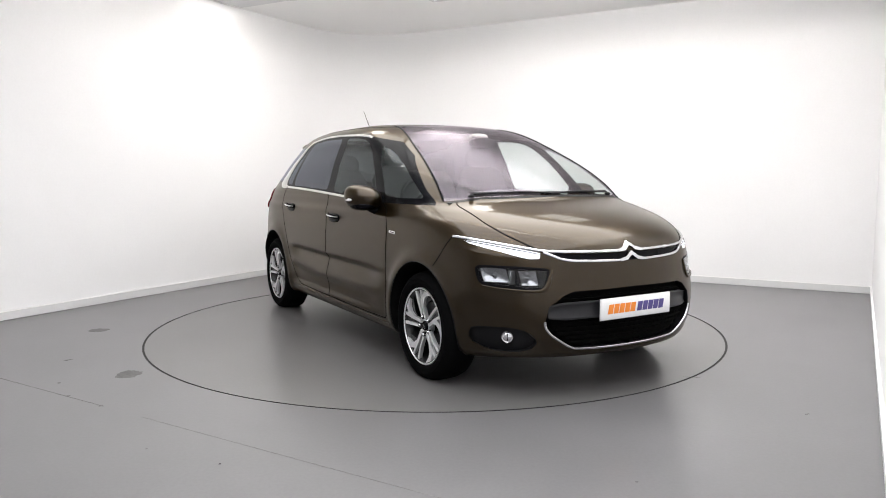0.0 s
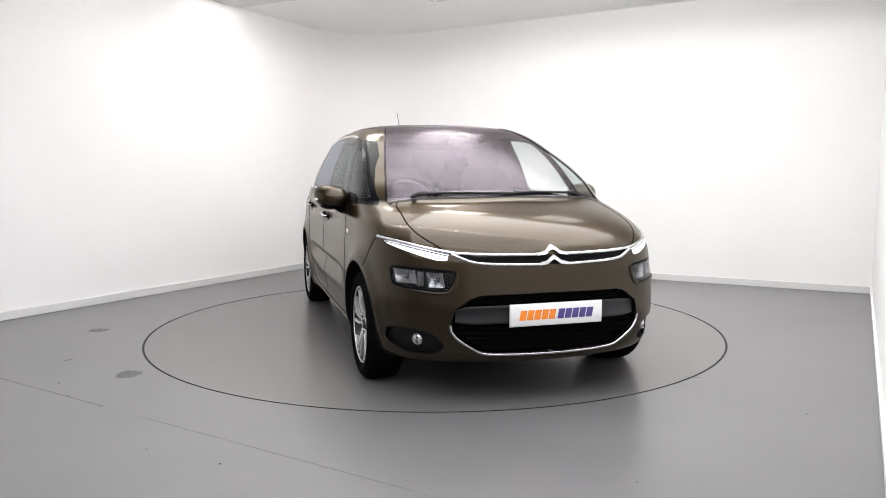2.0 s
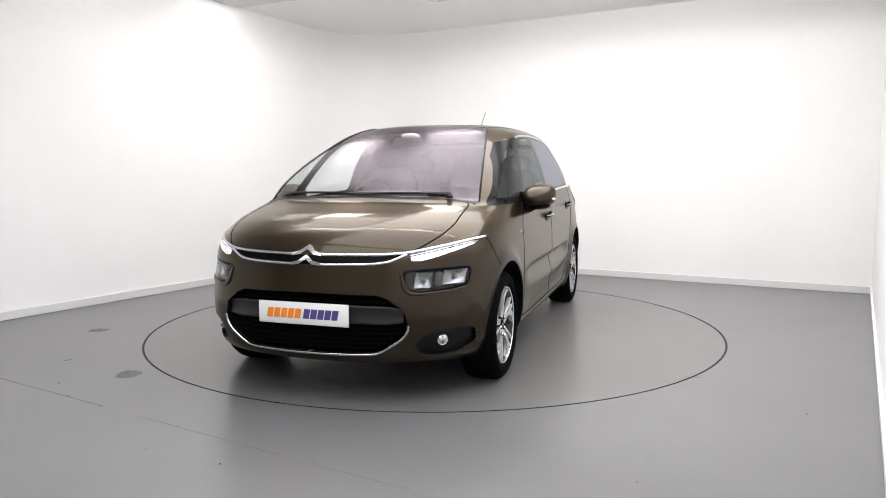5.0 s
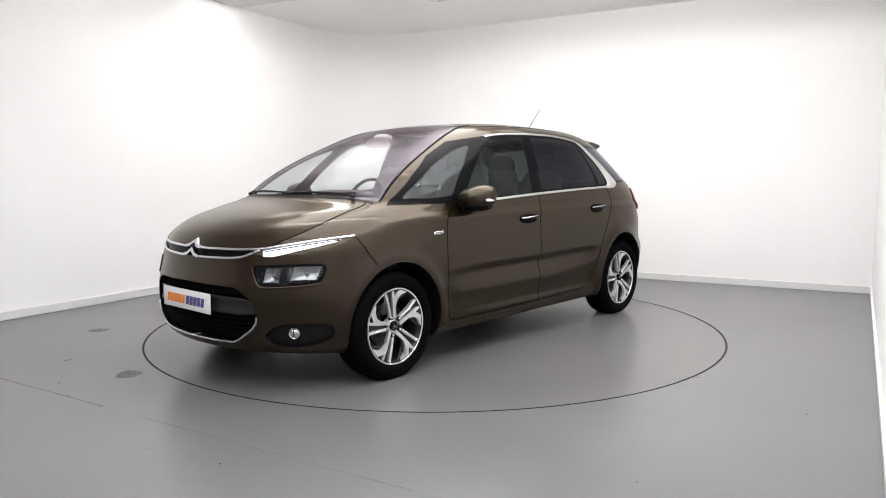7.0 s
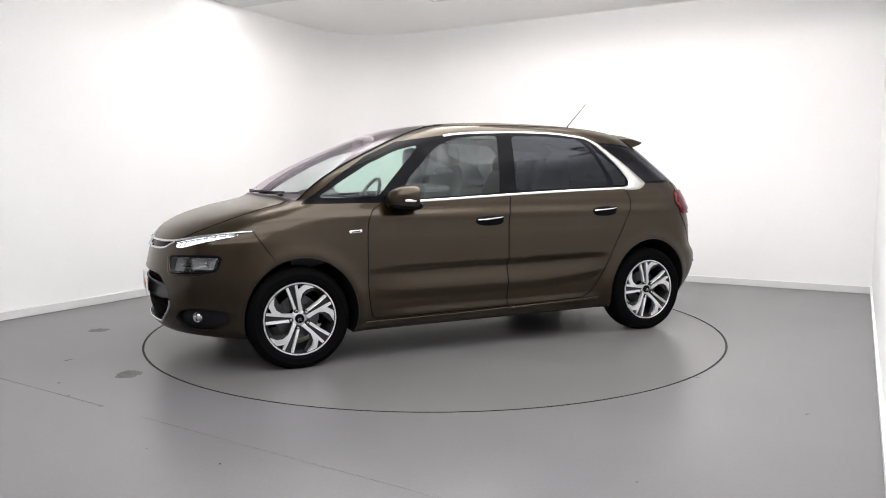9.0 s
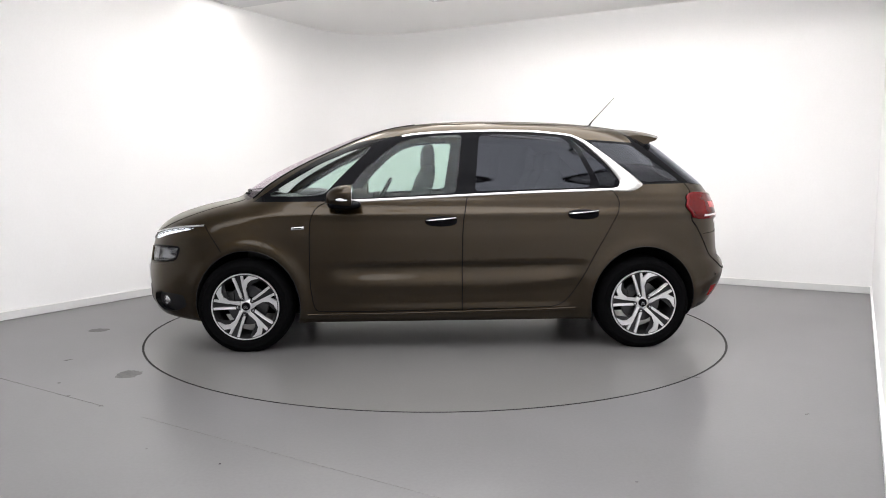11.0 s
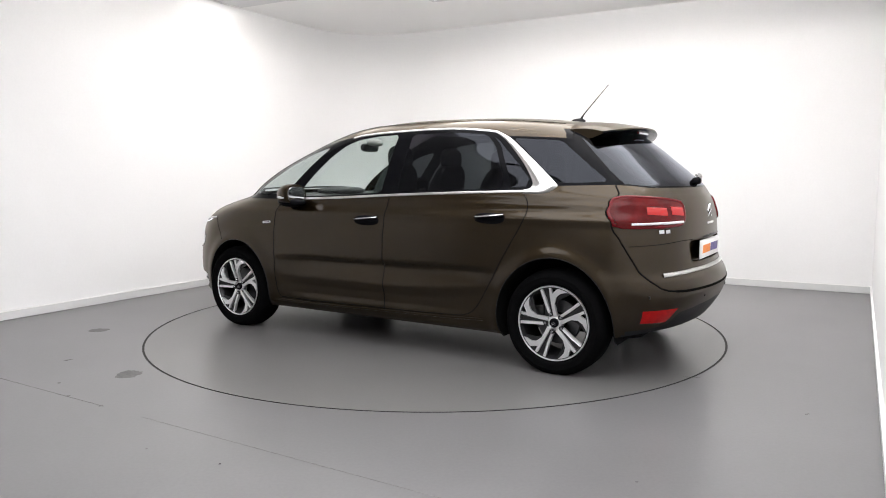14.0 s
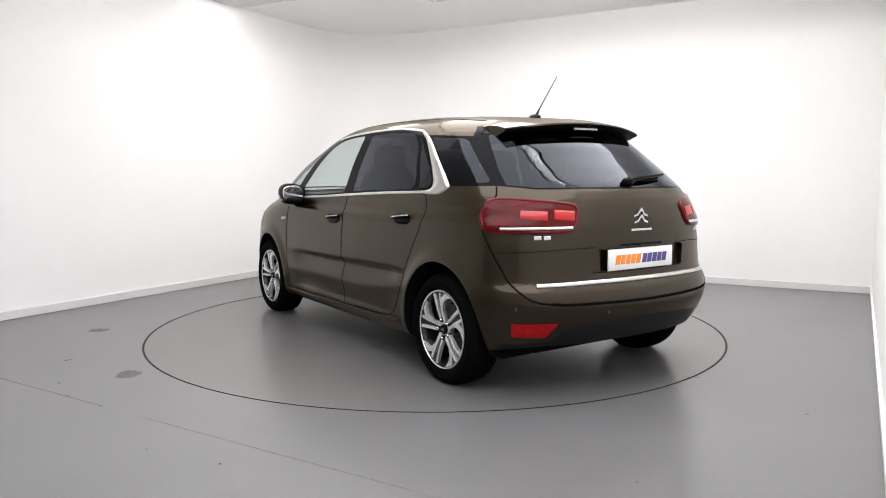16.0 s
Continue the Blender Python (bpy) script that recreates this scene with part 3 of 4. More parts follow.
def piece(kind, material, name, label="", both=True, shift=(0, 0, 0), parent=None):
    """The hull's pieces of one kind as meshes: one across the centre line, or a left and a right one."""
    t = HTRI[HKIND == kind]
    used, inv = np.unique(t, return_inverse=True)
    f = inv.reshape(-1, 3)
    P, N = HP[used] + np.array(shift), HN[used]
    M = np.array([1, -1, 1])
    par = parent or CAR
    if both:
        n = len(P)
        mid = np.abs(HP[used][:, 1]) < 1e-6
        idx = np.where(mid, np.arange(n), np.cumsum(~mid) - 1 + n)
        P2 = np.concatenate([P, (P * M)[~mid]])
        N2 = np.concatenate([np.where(mid[:, None], N * [1, 0, 1], N), (N * M)[~mid]])
        return [mesh_of(name, P2, np.concatenate([f, idx[f][:, ::-1]]), material, par, label, normals=N2)]
    return [mesh_of(name, P, f, material, par, label, normals=N), mesh_of(name, P * M, f[:, ::-1], material, par, label, normals=N * M)]


def ribbon(name, line, half, height, material, parent=None, label="", closed=False, sides=(1, -1), sink=0.001):
    """A raised strip along a line (bearing, level) on the hull; half its half width (one value, or one a point)."""
    al, v = line
    P, N = hull(al, v), hull_normal(al, v)
    T = np.gradient(P, axis=0)
    if closed:
        T = np.roll(P, -1, 0) - np.roll(P, 1, 0)
    B = np.cross(N, T)
    B /= np.maximum(np.linalg.norm(B, axis=1, keepdims=True), 1e-9)
    h = np.broadcast_to(np.asarray(half, float), (len(P),))[:, None]
    rows = [P - B * h - N * sink, P - B * h * 0.96 + N * height * 0.7, P - B * h * 0.7 + N * height, P + B * h * 0.7 + N * height, P + B * h * 0.96 + N * height * 0.7, P + B * h - N * sink]
    k, n = len(rows), len(P)
    V = np.stack(rows, 1).reshape(-1, 3)
    F = []
    for i in range(n if closed else n - 1):
        j = (i + 1) % n
        F += [(i * k + c, i * k + c + 1, j * k + c + 1, j * k + c) for c in range(k - 1)]
    made = []
    for side in sides:
        V2 = V * [1, side, 1]
        F2 = F if side > 0 else [q[::-1] for q in F]
        made.append(mesh_of(name, V2, F2, material, parent or CAR, label))
    return made


def wall_of(name, kind, depth, material, sides=(1, -1)):
    """The inner walls of a recess: from the outline on the hull, inward by depth."""
    how, poly = OUT[kind]
    pts = dense(poly, True)
    if how != "S":
        pts = pts[pts[:, 0] > -0.005]
    al, v = lay(how, pts)
    P = hull(al, v)
    n = len(P)
    V = np.concatenate([P, P + np.array(depth)])
    F = [(i, (i + 1) % n, n + (i + 1) % n, n + i) for i in range(n) if np.linalg.norm(P[i] - P[(i + 1) % n]) < 0.08]
    return [mesh_of(name, V * [1, s, 1], F, material, CAR) for s in sides]


piece("body_shell", PAINT, "body", "bronze-brown metallic painted bodywork")
HOOD = piece("hood", PAINT, "hood")[0]
GATE = piece("tailgate", PAINT, "tailgate")[0]
FD = piece("front_door", PAINT, "front_door", both=False)
RD = piece("rear_door", PAINT, "rear_door", both=False)
piece("greenhouse", BLACKGLOSS, "window_surround", "gloss black window surround", both=False)
piece("gate_border", BLACKGLOSS, "tailgate_glass_border", "gloss black border")
WS = piece("windscreen", GLASS_F, "windscreen", "clear windscreen with a faint violet sheen")[0]
panes = [*piece("front_glass", GLASS_C, "front_door_window", "clear greenish door glass", both=False),
         *piece("quarter_glass", GLASS_C, "quarter_window", "clear greenish quarter glass", both=False),
         *piece("rear_glass", GLASS_D, "rear_door_window", "dark privacy glass", both=False),
         *piece("fixed_pane", GLASS_D, "fixed_pane", "dark privacy glass", both=False),
         *piece("rear_quarter_glass", GLASS_D, "rear_quarter_window", "dark privacy glass", both=False),
         *piece("tailgate_glass", GLASS_D, "tailgate_window", "dark privacy glass"), WS]
piece("valance", BLACK, "rear_valance", "dark grey plastic lower bumper")
piece("grille", BLACKGLOSS, "upper_grille", "gloss black grille strip", shift=(-0.006, 0, 0))
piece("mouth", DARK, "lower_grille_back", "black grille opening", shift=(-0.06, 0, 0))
wall_of("grille_opening", "mouth", (-0.06, 0, 0), BLACK)
piece("day_lamp", LED, "day_running_lamp", "lit white LED strip", both=False)
HLB = piece("headlight", BLACKGLOSS, "headlight", "clear headlight with dark bezel", both=False, shift=(-0.045, -0.012, 0))
piece("fog_recess", BLACK, "fog_lamp_surround", "black plastic fog lamp surround", both=False, shift=(-0.034, -0.010, 0))
TL = piece("tail_lamp", RED, "tail_lamp", "red tail lamp", both=False, shift=(-0.008, 0.013, 0))
wall_of("lamp_side", "tail_lamp", (-0.008, 0.013, 0), RED)
piece("plate_recess", PAINT, "plate_recess", shift=(0.028, 0, 0))
wall_of("plate_recess_wall", "plate_recess", (0.028, 0, 0), PAINT)
piece("rear_fog", REDFOG, "rear_fog_lamp", "red reflector", both=False)

# panel gaps
LINE = lambda how, pts, n=1: lay(how, dense(rounded(pts, False, n) if n else pts))
ribbon("door_gap", LINE("S", [(0.77, 1.045), (0.852, 1.000), (0.890, 0.925), (0.898, 0.80), (0.898, 0.716), (0.898, 0.479), (0.874, 0.31), (0.84, 0.275), (-0.764, 0.297), (-0.86, 0.325), (-0.918, 0.385), (-1.011, 0.535), (-1.085, 0.682), (-1.195, 0.87), (-1.245, 0.965), (-1.255, 1.03), (-1.240, 1.075), (-1.205, 1.118)]), 0.0028, 0.0020, SEAM)
ribbon("door_gap", LINE("S", [(-0.191, 1.086), (-0.156, 0.874), (-0.153, 0.562), (-0.154, 0.28)]), 0.0036, 0.0020, SEAM)
ribbon("hood_gap", LINE("F", [(0.50, 0.816), (0.555, 0.822), (0.60, 0.85), (0.665, 0.90), (0.692, 0.95), (0.685, 1.0), (0.680, 1.040), (0.66, 1.056)]), 0.0038, 0.0020, SEAM)
ribbon("tailgate_gap", LINE("R", [(0.74, 1.158), (0.768, 1.10), (0.805, 1.075), (0.842, 0.99), (0.850, 0.91), (0.838, 0.80), (0.785, 0.62), (0.72, 0.548), (0.56, 0.532), (0.0, 0.528)]), 0.0050, 0.0022, SEAM)
ribbon("bumper_shelf_gap", LINE("R", [(0.64, 0.540), (0.56, 0.534), (0.0, 0.530)], 0), 0.0080, 0.0024, SEAM)
# no gap here: the shade of the tailgate crease, laid on as a dark line
ribbon("crease_shade_line", LINE("R", [(0.822, 0.805), (0.50, 0.825), (0.34, 0.826)], 0), 0.002, 0.0018, SEAM)
ribbon("roof_gap", LINE("S", [(-1.40, 1.56), (-1.41, 1.53), (-1.44, 1.455)], 0), 0.0036, 0.0020, SEAM)
ribbon("cowl", LINE("F", [(0.0, 1.090), (0.50, 1.079), (0.71, 1.054)], 0), 0.010, 0.001, BLACK, label="black plastic cowl strip")
for sd_ in (1, -1):
    ribbon("windscreen_seal", LINE("F", [(0.715, 1.060), (0.697, 1.15), (0.662, 1.26), (0.610, 1.38), (0.566, 1.47), (0.522, 1.54), (0.47, 1.588)], 1), 0.006, 0.006, BLACKGLOSS, label="black windscreen edge seal", sides=(sd_,))
# bright trims
ribbon("chrome_window_trim", LINE("S", [(0.26, 1.495), (0.19, 1.508), (0.03, 1.522), (-0.331, 1.536), (-0.652, 1.534), (-0.932, 1.506), (-0.97, 1.488)], 1), 0.0085, 0.004, ALU, label="bright window trim")
ribbon("chrome_belt_trim", LINE("S", [(0.70, 1.042), (0.26, 1.060), (-0.19, 1.083), (-0.68, 1.104), (-1.21, 1.120)], 1), 0.0085, 0.004, ALU, label="bright window trim")
outer_ = np.array([(-0.935, 1.508), (-0.99, 1.488), (-1.065, 1.452), (-1.28, 1.286), (-1.41, 1.178), (-1.437, 1.150), (-1.36, 1.106), (-1.21, 1.108)])
inner_ = np.array([(-0.945, 1.492), (-0.985, 1.470), (-1.037, 1.436), (-1.182, 1.296), (-1.255, 1.195), (-1.267, 1.165), (-1.252, 1.136), (-1.205, 1.128)])
rows_ = []
for w, h in ((0, -0.001), (0.02, 0.005), (0.35, 0.007), (0.65, 0.007), (0.98, 0.005), (1, -0.001)):
    ln = np.array(rounded([tuple(q) for q in outer_ * (1 - w) + inner_ * w], False, 2))
    al, v = lay("S", ln)
    rows_.append(hull(al, v) + hull_normal(al, v) * h)
n_, V_ = len(rows_[0]), np.concatenate(rows_)
F_ = [(r * n_ + i, r * n_ + i + 1, (r + 1) * n_ + i + 1, (r + 1) * n_ + i) for r in range(5) for i in range(n_ - 1)]
for s in (1, -1):
    mesh_of("rear_pillar_trim", V_ * [1, s, 1], [q[::-1] for q in F_] if s > 0 else F_, ALU, CAR, "broad brushed aluminium pillar trim")
ribbon("bumper_gap", LINE("S", [(1.614, 0.874), (1.571, 0.806), (1.523, 0.735), (1.500, 0.700)], 0), 0.0024, 0.0022, SEAM)
ribbon("sill_trim", LINE("S", [(0.92, 0.258), (0.3, 0.262), (-0.70, 0.282), (-0.95, 0.292)], 0), 0.007, 0.009, PAINT, label="bronze-brown sill edge")
up_ = [(0.075, 0.803), (0.10, 0.801), (0.40, 0.805), (0.53, 0.812), (0.66, 0.838), (0.79, 0.867), (0.838, 0.877)]
lo_ = [(0.075, 0.751), (0.11, 0.750), (0.36, 0.756), (0.44, 0.766), (0.50, 0.792), (0.53, 0.806)]
for s in (1, -1):
    ribbon("grille_bar", LINE("F", up_, 1), 0.0075, 0.008, CHROME, label="chrome grille bar", sides=(s,))
    ribbon("grille_bar", LINE("F", lo_, 1), 0.0075, 0.008, CHROME, label="chrome grille bar", sides=(s,))
ribbon("lamp_border", LINE("F", [(0.545, 0.796), (0.66, 0.822), (0.765, 0.846), (0.815, 0.857)], 0), 0.0022, 0.002, BLACKGLOSS)
ribbon("lamp_border", lay("F", dense(OUT["headlight"][1], True)), 0.007, 0.001, BLACKGLOSS, label="black lamp border", closed=True)
lip_ = lay("F", dense(rounded([(0.506, 0.712), (0.530, 0.630), (0.570, 0.598), (0.74, 0.612), (0.797, 0.625)], False, 1)))
ribbon("lamp_lip", lip_, np.interp(np.linspace(0, 1, len(lip_[0])), [0, 0.25, 0.45, 1], [0.005, 0.015, 0.008, 0.003]), 0.008, PAINT)
ribbon("bumper_trim", LINE("F", [(0.555, 0.44), (0.55, 0.405), (0.518, 0.362), (0.40, 0.286), (0.34, 0.277), (0.0, 0.275)], 2), 0.0065, 0.006, CHROME, label="chrome lower bumper trim")
ribbon("tailgate_strip", LINE("R", [(0.685, 0.632), (0.40, 0.640), (0.0, 0.642)], 0), 0.012, 0.008, ALU, label="bright tailgate strip")

# wheel housings, floor pan
for cx, nm in ((1.328, "arch_front"), (-1.433, "arch_rear")):
    ln = dense(OUT[nm][1][1:-1])
    al, v = from_side(ln[:, 0], ln[:, 1])
    P = hull(al, v)
    n = len(P)
    Q = P.copy()
    Q[:, 1] = 0.50
    for s in (1, -1):
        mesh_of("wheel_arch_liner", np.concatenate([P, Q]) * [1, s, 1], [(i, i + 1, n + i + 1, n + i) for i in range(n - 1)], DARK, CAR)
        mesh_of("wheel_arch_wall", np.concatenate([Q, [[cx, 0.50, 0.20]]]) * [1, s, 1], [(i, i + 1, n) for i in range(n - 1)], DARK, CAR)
        lp = [P[i] * np.array([1, s, 1]) for i in range(n)]
        part("wheel_arch_lip", tube(lp, 0.003, 6), BLACK, CAR)
pan = [(1.90, 0.55), (1.70, 0.66), (1.66, 0.52), (1.02, 0.52), (0.98, 0.80), (-1.07, 0.80), (-1.10, 0.52), (-1.78, 0.52), (-1.80, 0.66), (-1.88, 0.55)]
pan = pan + [(x, -y) for x, y in pan[::-1]]
part("floor_pan", prism(pan, 0.05, place=lambda a, b, c: (a, b, 0.22 + c)), DARK, CAR, "dark underbody", smooth=False)
for x in (1.66, 1.02, -1.10, -1.78):
    part("inner_panel", box(0.01, 1.2, 0.45, (x, 0, 0.45)), DARK, CAR, smooth=False)


# ---- the car: wheels ----
def arm(outline, phi, depth, bevel):
    """An outline of (outward, clockwise) pairs turned to the bearing phi, as seen from outside the wheel."""
    c, s = math.cos(phi), math.sin(phi)

    def place(a, b, h):
        a, b = a * 1.04, b * 1.04
        px, pz = a * c + b * s, a * s - b * c
        r = math.hypot(a, b)
        dish = -0.022 * (1 - min(1, r / 0.2)) ** 1.5
        return (-px, -0.024 + h + dish, pz)
    return prism(outline, depth, bevel=bevel, place=place)


def build_wheel(x, side):
    wheel = part("wheel", lathe([(0.2335, -0.020), (0.2330, -0.004), (0.228, 0.000), (0.219, -0.002), (0.214, -0.010), (0.206, -0.030), (0.194, -0.10), (0.20, -0.19), (0.222, -0.20)], 72), RIMDARK, CAR, "two-tone alloy wheel with five twin spokes")
    wheel.matrix_basis = pose(x, side * 0.892, 0.318, 0, 0, 0 if side > 0 else 180)
    prof = [(0.2325, -0.012), (0.240, 0.004), (0.250, 0.011), (0.266, 0.0145), (0.282, 0.013), (0.285, 0.0145), (0.300, 0.009), (0.316, -0.006), (0.325, -0.022), (0.3295, -0.045), (0.331, -0.10), (0.3295, -0.160), (0.320, -0.190), (0.295, -0.208), (0.23, -0.20), (0.2235, -0.19)]
    bm = lathe(prof, 96)
    for v in bm.verts:
        v.co.z = max(v.co.z, -0.3175)
    part("tyre", bm, TYRE, wheel, "black rubber tyre")
    part("rim_flange", lathe([(0.2340, -0.008), (0.2320, 0.003), (0.2255, 0.003), (0.2215, -0.005), (0.2215, -0.014)], 72), RIM, wheel, "machined bright rim edge")
    for k in range(5):
        phi = radians(103.5 + 72 * k)
        part("thin_spoke", arm([(0.052, -0.022), (0.056, -0.006), (0.140, -0.0125), (0.219, -0.0215), (0.217, -0.0395), (0.140, -0.029)], phi, 0.022, 0.002), RIM, wheel, "machined bright spoke", smooth=False)
        part("blade_spoke", arm([(0.042, 0.006), (0.040, 0.030), (0.072, 0.030), (0.112, 0.030), (0.150, 0.052), (0.166, 0.083), (0.164, 0.115), (0.160, 0.146), (0.184, 0.119), (0.204, 0.088), (0.186, 0.056), (0.170, 0.032), (0.196, 0.035), (0.217, 0.038), (0.219, 0.0205), (0.140, 0.0135)], phi, 0.022, 0.002), RIM, wheel, "machined bright forked spoke", smooth=False)
        part("spoke_web", arm([(0.05, -0.016), (0.05, 0.016), (0.212, 0.026), (0.212, -0.026)], phi, 0.008, 0.0), RIMDARK, wheel, "dark painted groove between the spokes", smooth=False)
        part("spoke_flank", arm([(0.10, 0.026), (0.13, 0.066), (0.150, 0.140), (0.168, 0.132), (0.172, 0.085), (0.150, 0.040)], phi, 0.004, 0.0), RIMDARK, wheel, smooth=False)
        a = radians(113.5 + 72 * k)
        bm = lathe([(0.0, 0.006), (0.006, 0.005), (0.0095, 0.0), (0.0105, -0.006), (0.0105, -0.03)], 14)
        bmesh.ops.translate(bm, verts=bm.verts, vec=(-0.057 * math.cos(a), -0.012, 0.057 * math.sin(a)))
        part("wheel_bolt", bm, CHROME, wheel)
        bm = lathe([(0.0, 0.0), (0.0145, -0.0005), (0.0150, -0.003), (0.0150, -0.02)], 16)
        bmesh.ops.translate(bm, verts=bm.verts, vec=(-0.057 * math.cos(a), -0.0135, 0.057 * math.sin(a)))
        part("bolt_seat", bm, RIMDARK, wheel)
    part("hub", lathe([(0.0, -0.026), (0.038, -0.028), (0.050, -0.037), (0.053, -0.06)], 40), RIM, wheel)
    part("hub_cap", lathe([(0.0, -0.012), (0.025, -0.013), (0.029, -0.018), (0.029, -0.03)], 32), BLACKGLOSS, wheel, "black centre cap")
    for dz in (0.004, -0.007):
        o = [(-0.014, -0.006), (0, 0.004), (0.014, -0.006), (0.014, -0.010), (0, 0.0), (-0.014, -0.010)]
        part("cap_emblem", prism(o, 0.003, place=lambda a, b, c, dz=dz: (a, -0.0135 + c, b + dz)), CHROME, wheel, smooth=False)
    part("brake_disc", lathe([(0.06, -0.085), (0.14, -0.085), (0.142, -0.09), (0.142, -0.11), (0.06, -0.11)], 48), STEEL, wheel)
    part("brake_caliper", box(0.07, 0.05, 0.13, (0.125 * side, -0.09, 0.03), 0.012), RIMDARK, wheel)


for wx in (1.347, -1.438):
    for sd in (1, -1):
        build_wheel(wx, sd)


# ---- the car: what stands out from the hull ----
def hull_x(y, z, front=True):
    al, v = from_end(np.array([abs(y)]), np.array([z]), front)
    return float(hull(al, v)[0, 0])


def hull_y(x, z):
    al, v = from_side(np.array([x]), np.array([z]))
    return float(hull(al, v)[0, 1])


def roof_z(x, y):
    L = level(VS[2000:])
    xm = L[:, 4]
    a = np.where(x >= xm, L[:, 1] - xm, xm - L[:, 2])
    p = np.where(x >= xm, L[:, 5], L[:, 6])
    ok = (np.abs(x - xm) / a) ** p + (y / L[:, 3]) ** 2 <= 1
    return float(L[ok, 0].max()) if ok.any() else 1.0


def blob(centre, half, power=2.6, flat_back=None, segs=28, rings=16):
    """A rounded body; cut flat where flat_back gives the lowest x."""
    bm = bmesh.new()
    bmesh.ops.create_uvsphere(bm, u_segments=segs, v_segments=rings, radius=1)
    for v in bm.verts:
        c = v.co
        n = (abs(c.x) ** power + abs(c.y) ** power + abs(c.z) ** power) ** (1 / power)
        c /= n
        v.co = Vector((c.x * half[0], c.y * half[1], c.z * half[2]))
        if flat_back is not None:
            v.co.x = max(v.co.x, flat_back)
    bmesh.ops.translate(bm, verts=bm.verts, vec=centre)
    return bm


for sd in (1, -1):
    mc = (0.640, sd * 0.965, 1.078)
    bm = blob(mc, (0.135, 0.108, 0.078), 2.5, -0.045)
    for v in bm.verts:
        f = (v.co.x - mc[0]) / 0.135
        v.co.z -= 0.018 * max(0, f) + 0.02 * (abs(v.co.y) - 0.965) / 0.1 * (-0.4)
        v.co.y -= sd * 0.035 * max(0, f)
    mirror = part("door_mirror", bm, PAINT, CAR, "bronze-brown mirror housing")
    part("mirror_glass", blob((0.594, sd * 0.968, 1.08), (0.004, 0.088, 0.058), 3.0), CHROME, mirror, "mirror glass")
    part("mirror_base", blob((0.650, sd * 0.955, 1.022), (0.115, 0.085, 0.036), 2.3), BLACKGLOSS, mirror, "black mirror underside")
    part("mirror_arm", tube([(0.70, sd * 0.865, 0.985), (0.69, sd * 0.895, 0.992), (0.665, sd * 0.94, 1.015)], 0.030, 12, 0.024), BLACKGLOSS, mirror, "black mirror arm")
    part("indicator_lens", blob((0.650, sd * 1.060, 1.060), (0.048, 0.010, 0.010), 2.5), WHITE, mirror, "clear indicator strip")
    for hx, hz, door in ((-0.006, 0.913, FD), (-0.996, 0.958, RD)):
        d = door[0 if sd > 0 else 1]
        hy = hull_y(hx, hz)
        part("handle_recess", blob((hx, sd * (hy - 0.002), hz - 0.010), (0.112, 0.012, 0.036), 2.4), BLACKGLOSS, d, "dark handle recess")
        pts = [(hx + 0.10 - 0.2 * t, sd * (hy + 0.004 + 0.030 * math.sin(math.pi * t) ** 0.6), hz + 0.004 + 0.018 * (t - 0.5)) for t in np.linspace(0, 1, 15)]
        part("handle", tube(pts, 0.012, 10, 0.013), BLACKGLOSS, d, "gloss black door handle")
        part("handle_trim", tube([(p[0], p[1] + sd * 0.008, p[2] + 0.003) for p in pts], 0.0060, 8), CHROME, d, "chrome handle strip")
    ribbon("fender_badge", lay("S", dense([(1.020, 0.857), (0.935, 0.863)])), 0.010, 0.004, CHROME, label="small chrome badge plaque", sides=(sd,))
    ribbon("badge_print", lay("S", dense([(1.006, 0.858), (0.950, 0.862)])), 0.004, 0.0046, SATIN, sides=(sd,))

# number plates with a two-colour trade name shown as bars
for front in (True, False):
    px, z0, sg = (2.208, 0.492, 1) if front else (-2.152, 0.752, -1)
    pl = part("number_plate", box(0.008, 0.53, 0.114, (px, 0, z0), 0.003), WHITE, CAR, "white show plate with an orange and a purple bar")
    part("plate_border", box(0.004, 0.536, 0.120, (px - sg * 0.003, 0, z0), 0.002), RIM, pl)
    k = sg
    for first, m in ((-0.212, ORANGE), (0.006, NAVY)):
        for i in range(5):
            y0, y1 = first + 0.0415 * i, first + 0.0415 * i + 0.0355
            o = [(y0 - 0.004, -0.026), (y1 - 0.004, -0.026), (y1 + 0.006, 0.026), (y0 + 0.006, 0.026)]
            part("print_bar", prism([(k * a, b) for a, b in o], sg * 0.0015, place=lambda a, b, c, px=px, z0=z0, sg=sg: (px + sg * 0.0042 + c, a, z0 + b)), m, pl, smooth=False)

# twin chevrons, nose and tail
def chevron(name, top, w, drop, thick, at, depth, slope=0.0, sg=1):
    o = [(0, 0), (0.30 * w, -0.42 * drop), (0.46 * w, -0.72 * drop), (w, -drop), (w, -drop - thick * 0.75), (0.42 * w, -0.72 * drop - thick), (0.26 * w, -0.42 * drop - thick * 1.05), (0, -thick * 1.25)]
    o = o + [(-a, b) for a, b in o[::-1] if a > 0]
    part(name, prism(o[::-1] if sg < 0 else o, sg * depth, place=lambda a, b, c: ((hull_x(a, top + b) - 0.003 if sg > 0 else at - slope * b) + c, a, top + b)), CHROME, CAR, "chrome chevron emblem", smooth=False)


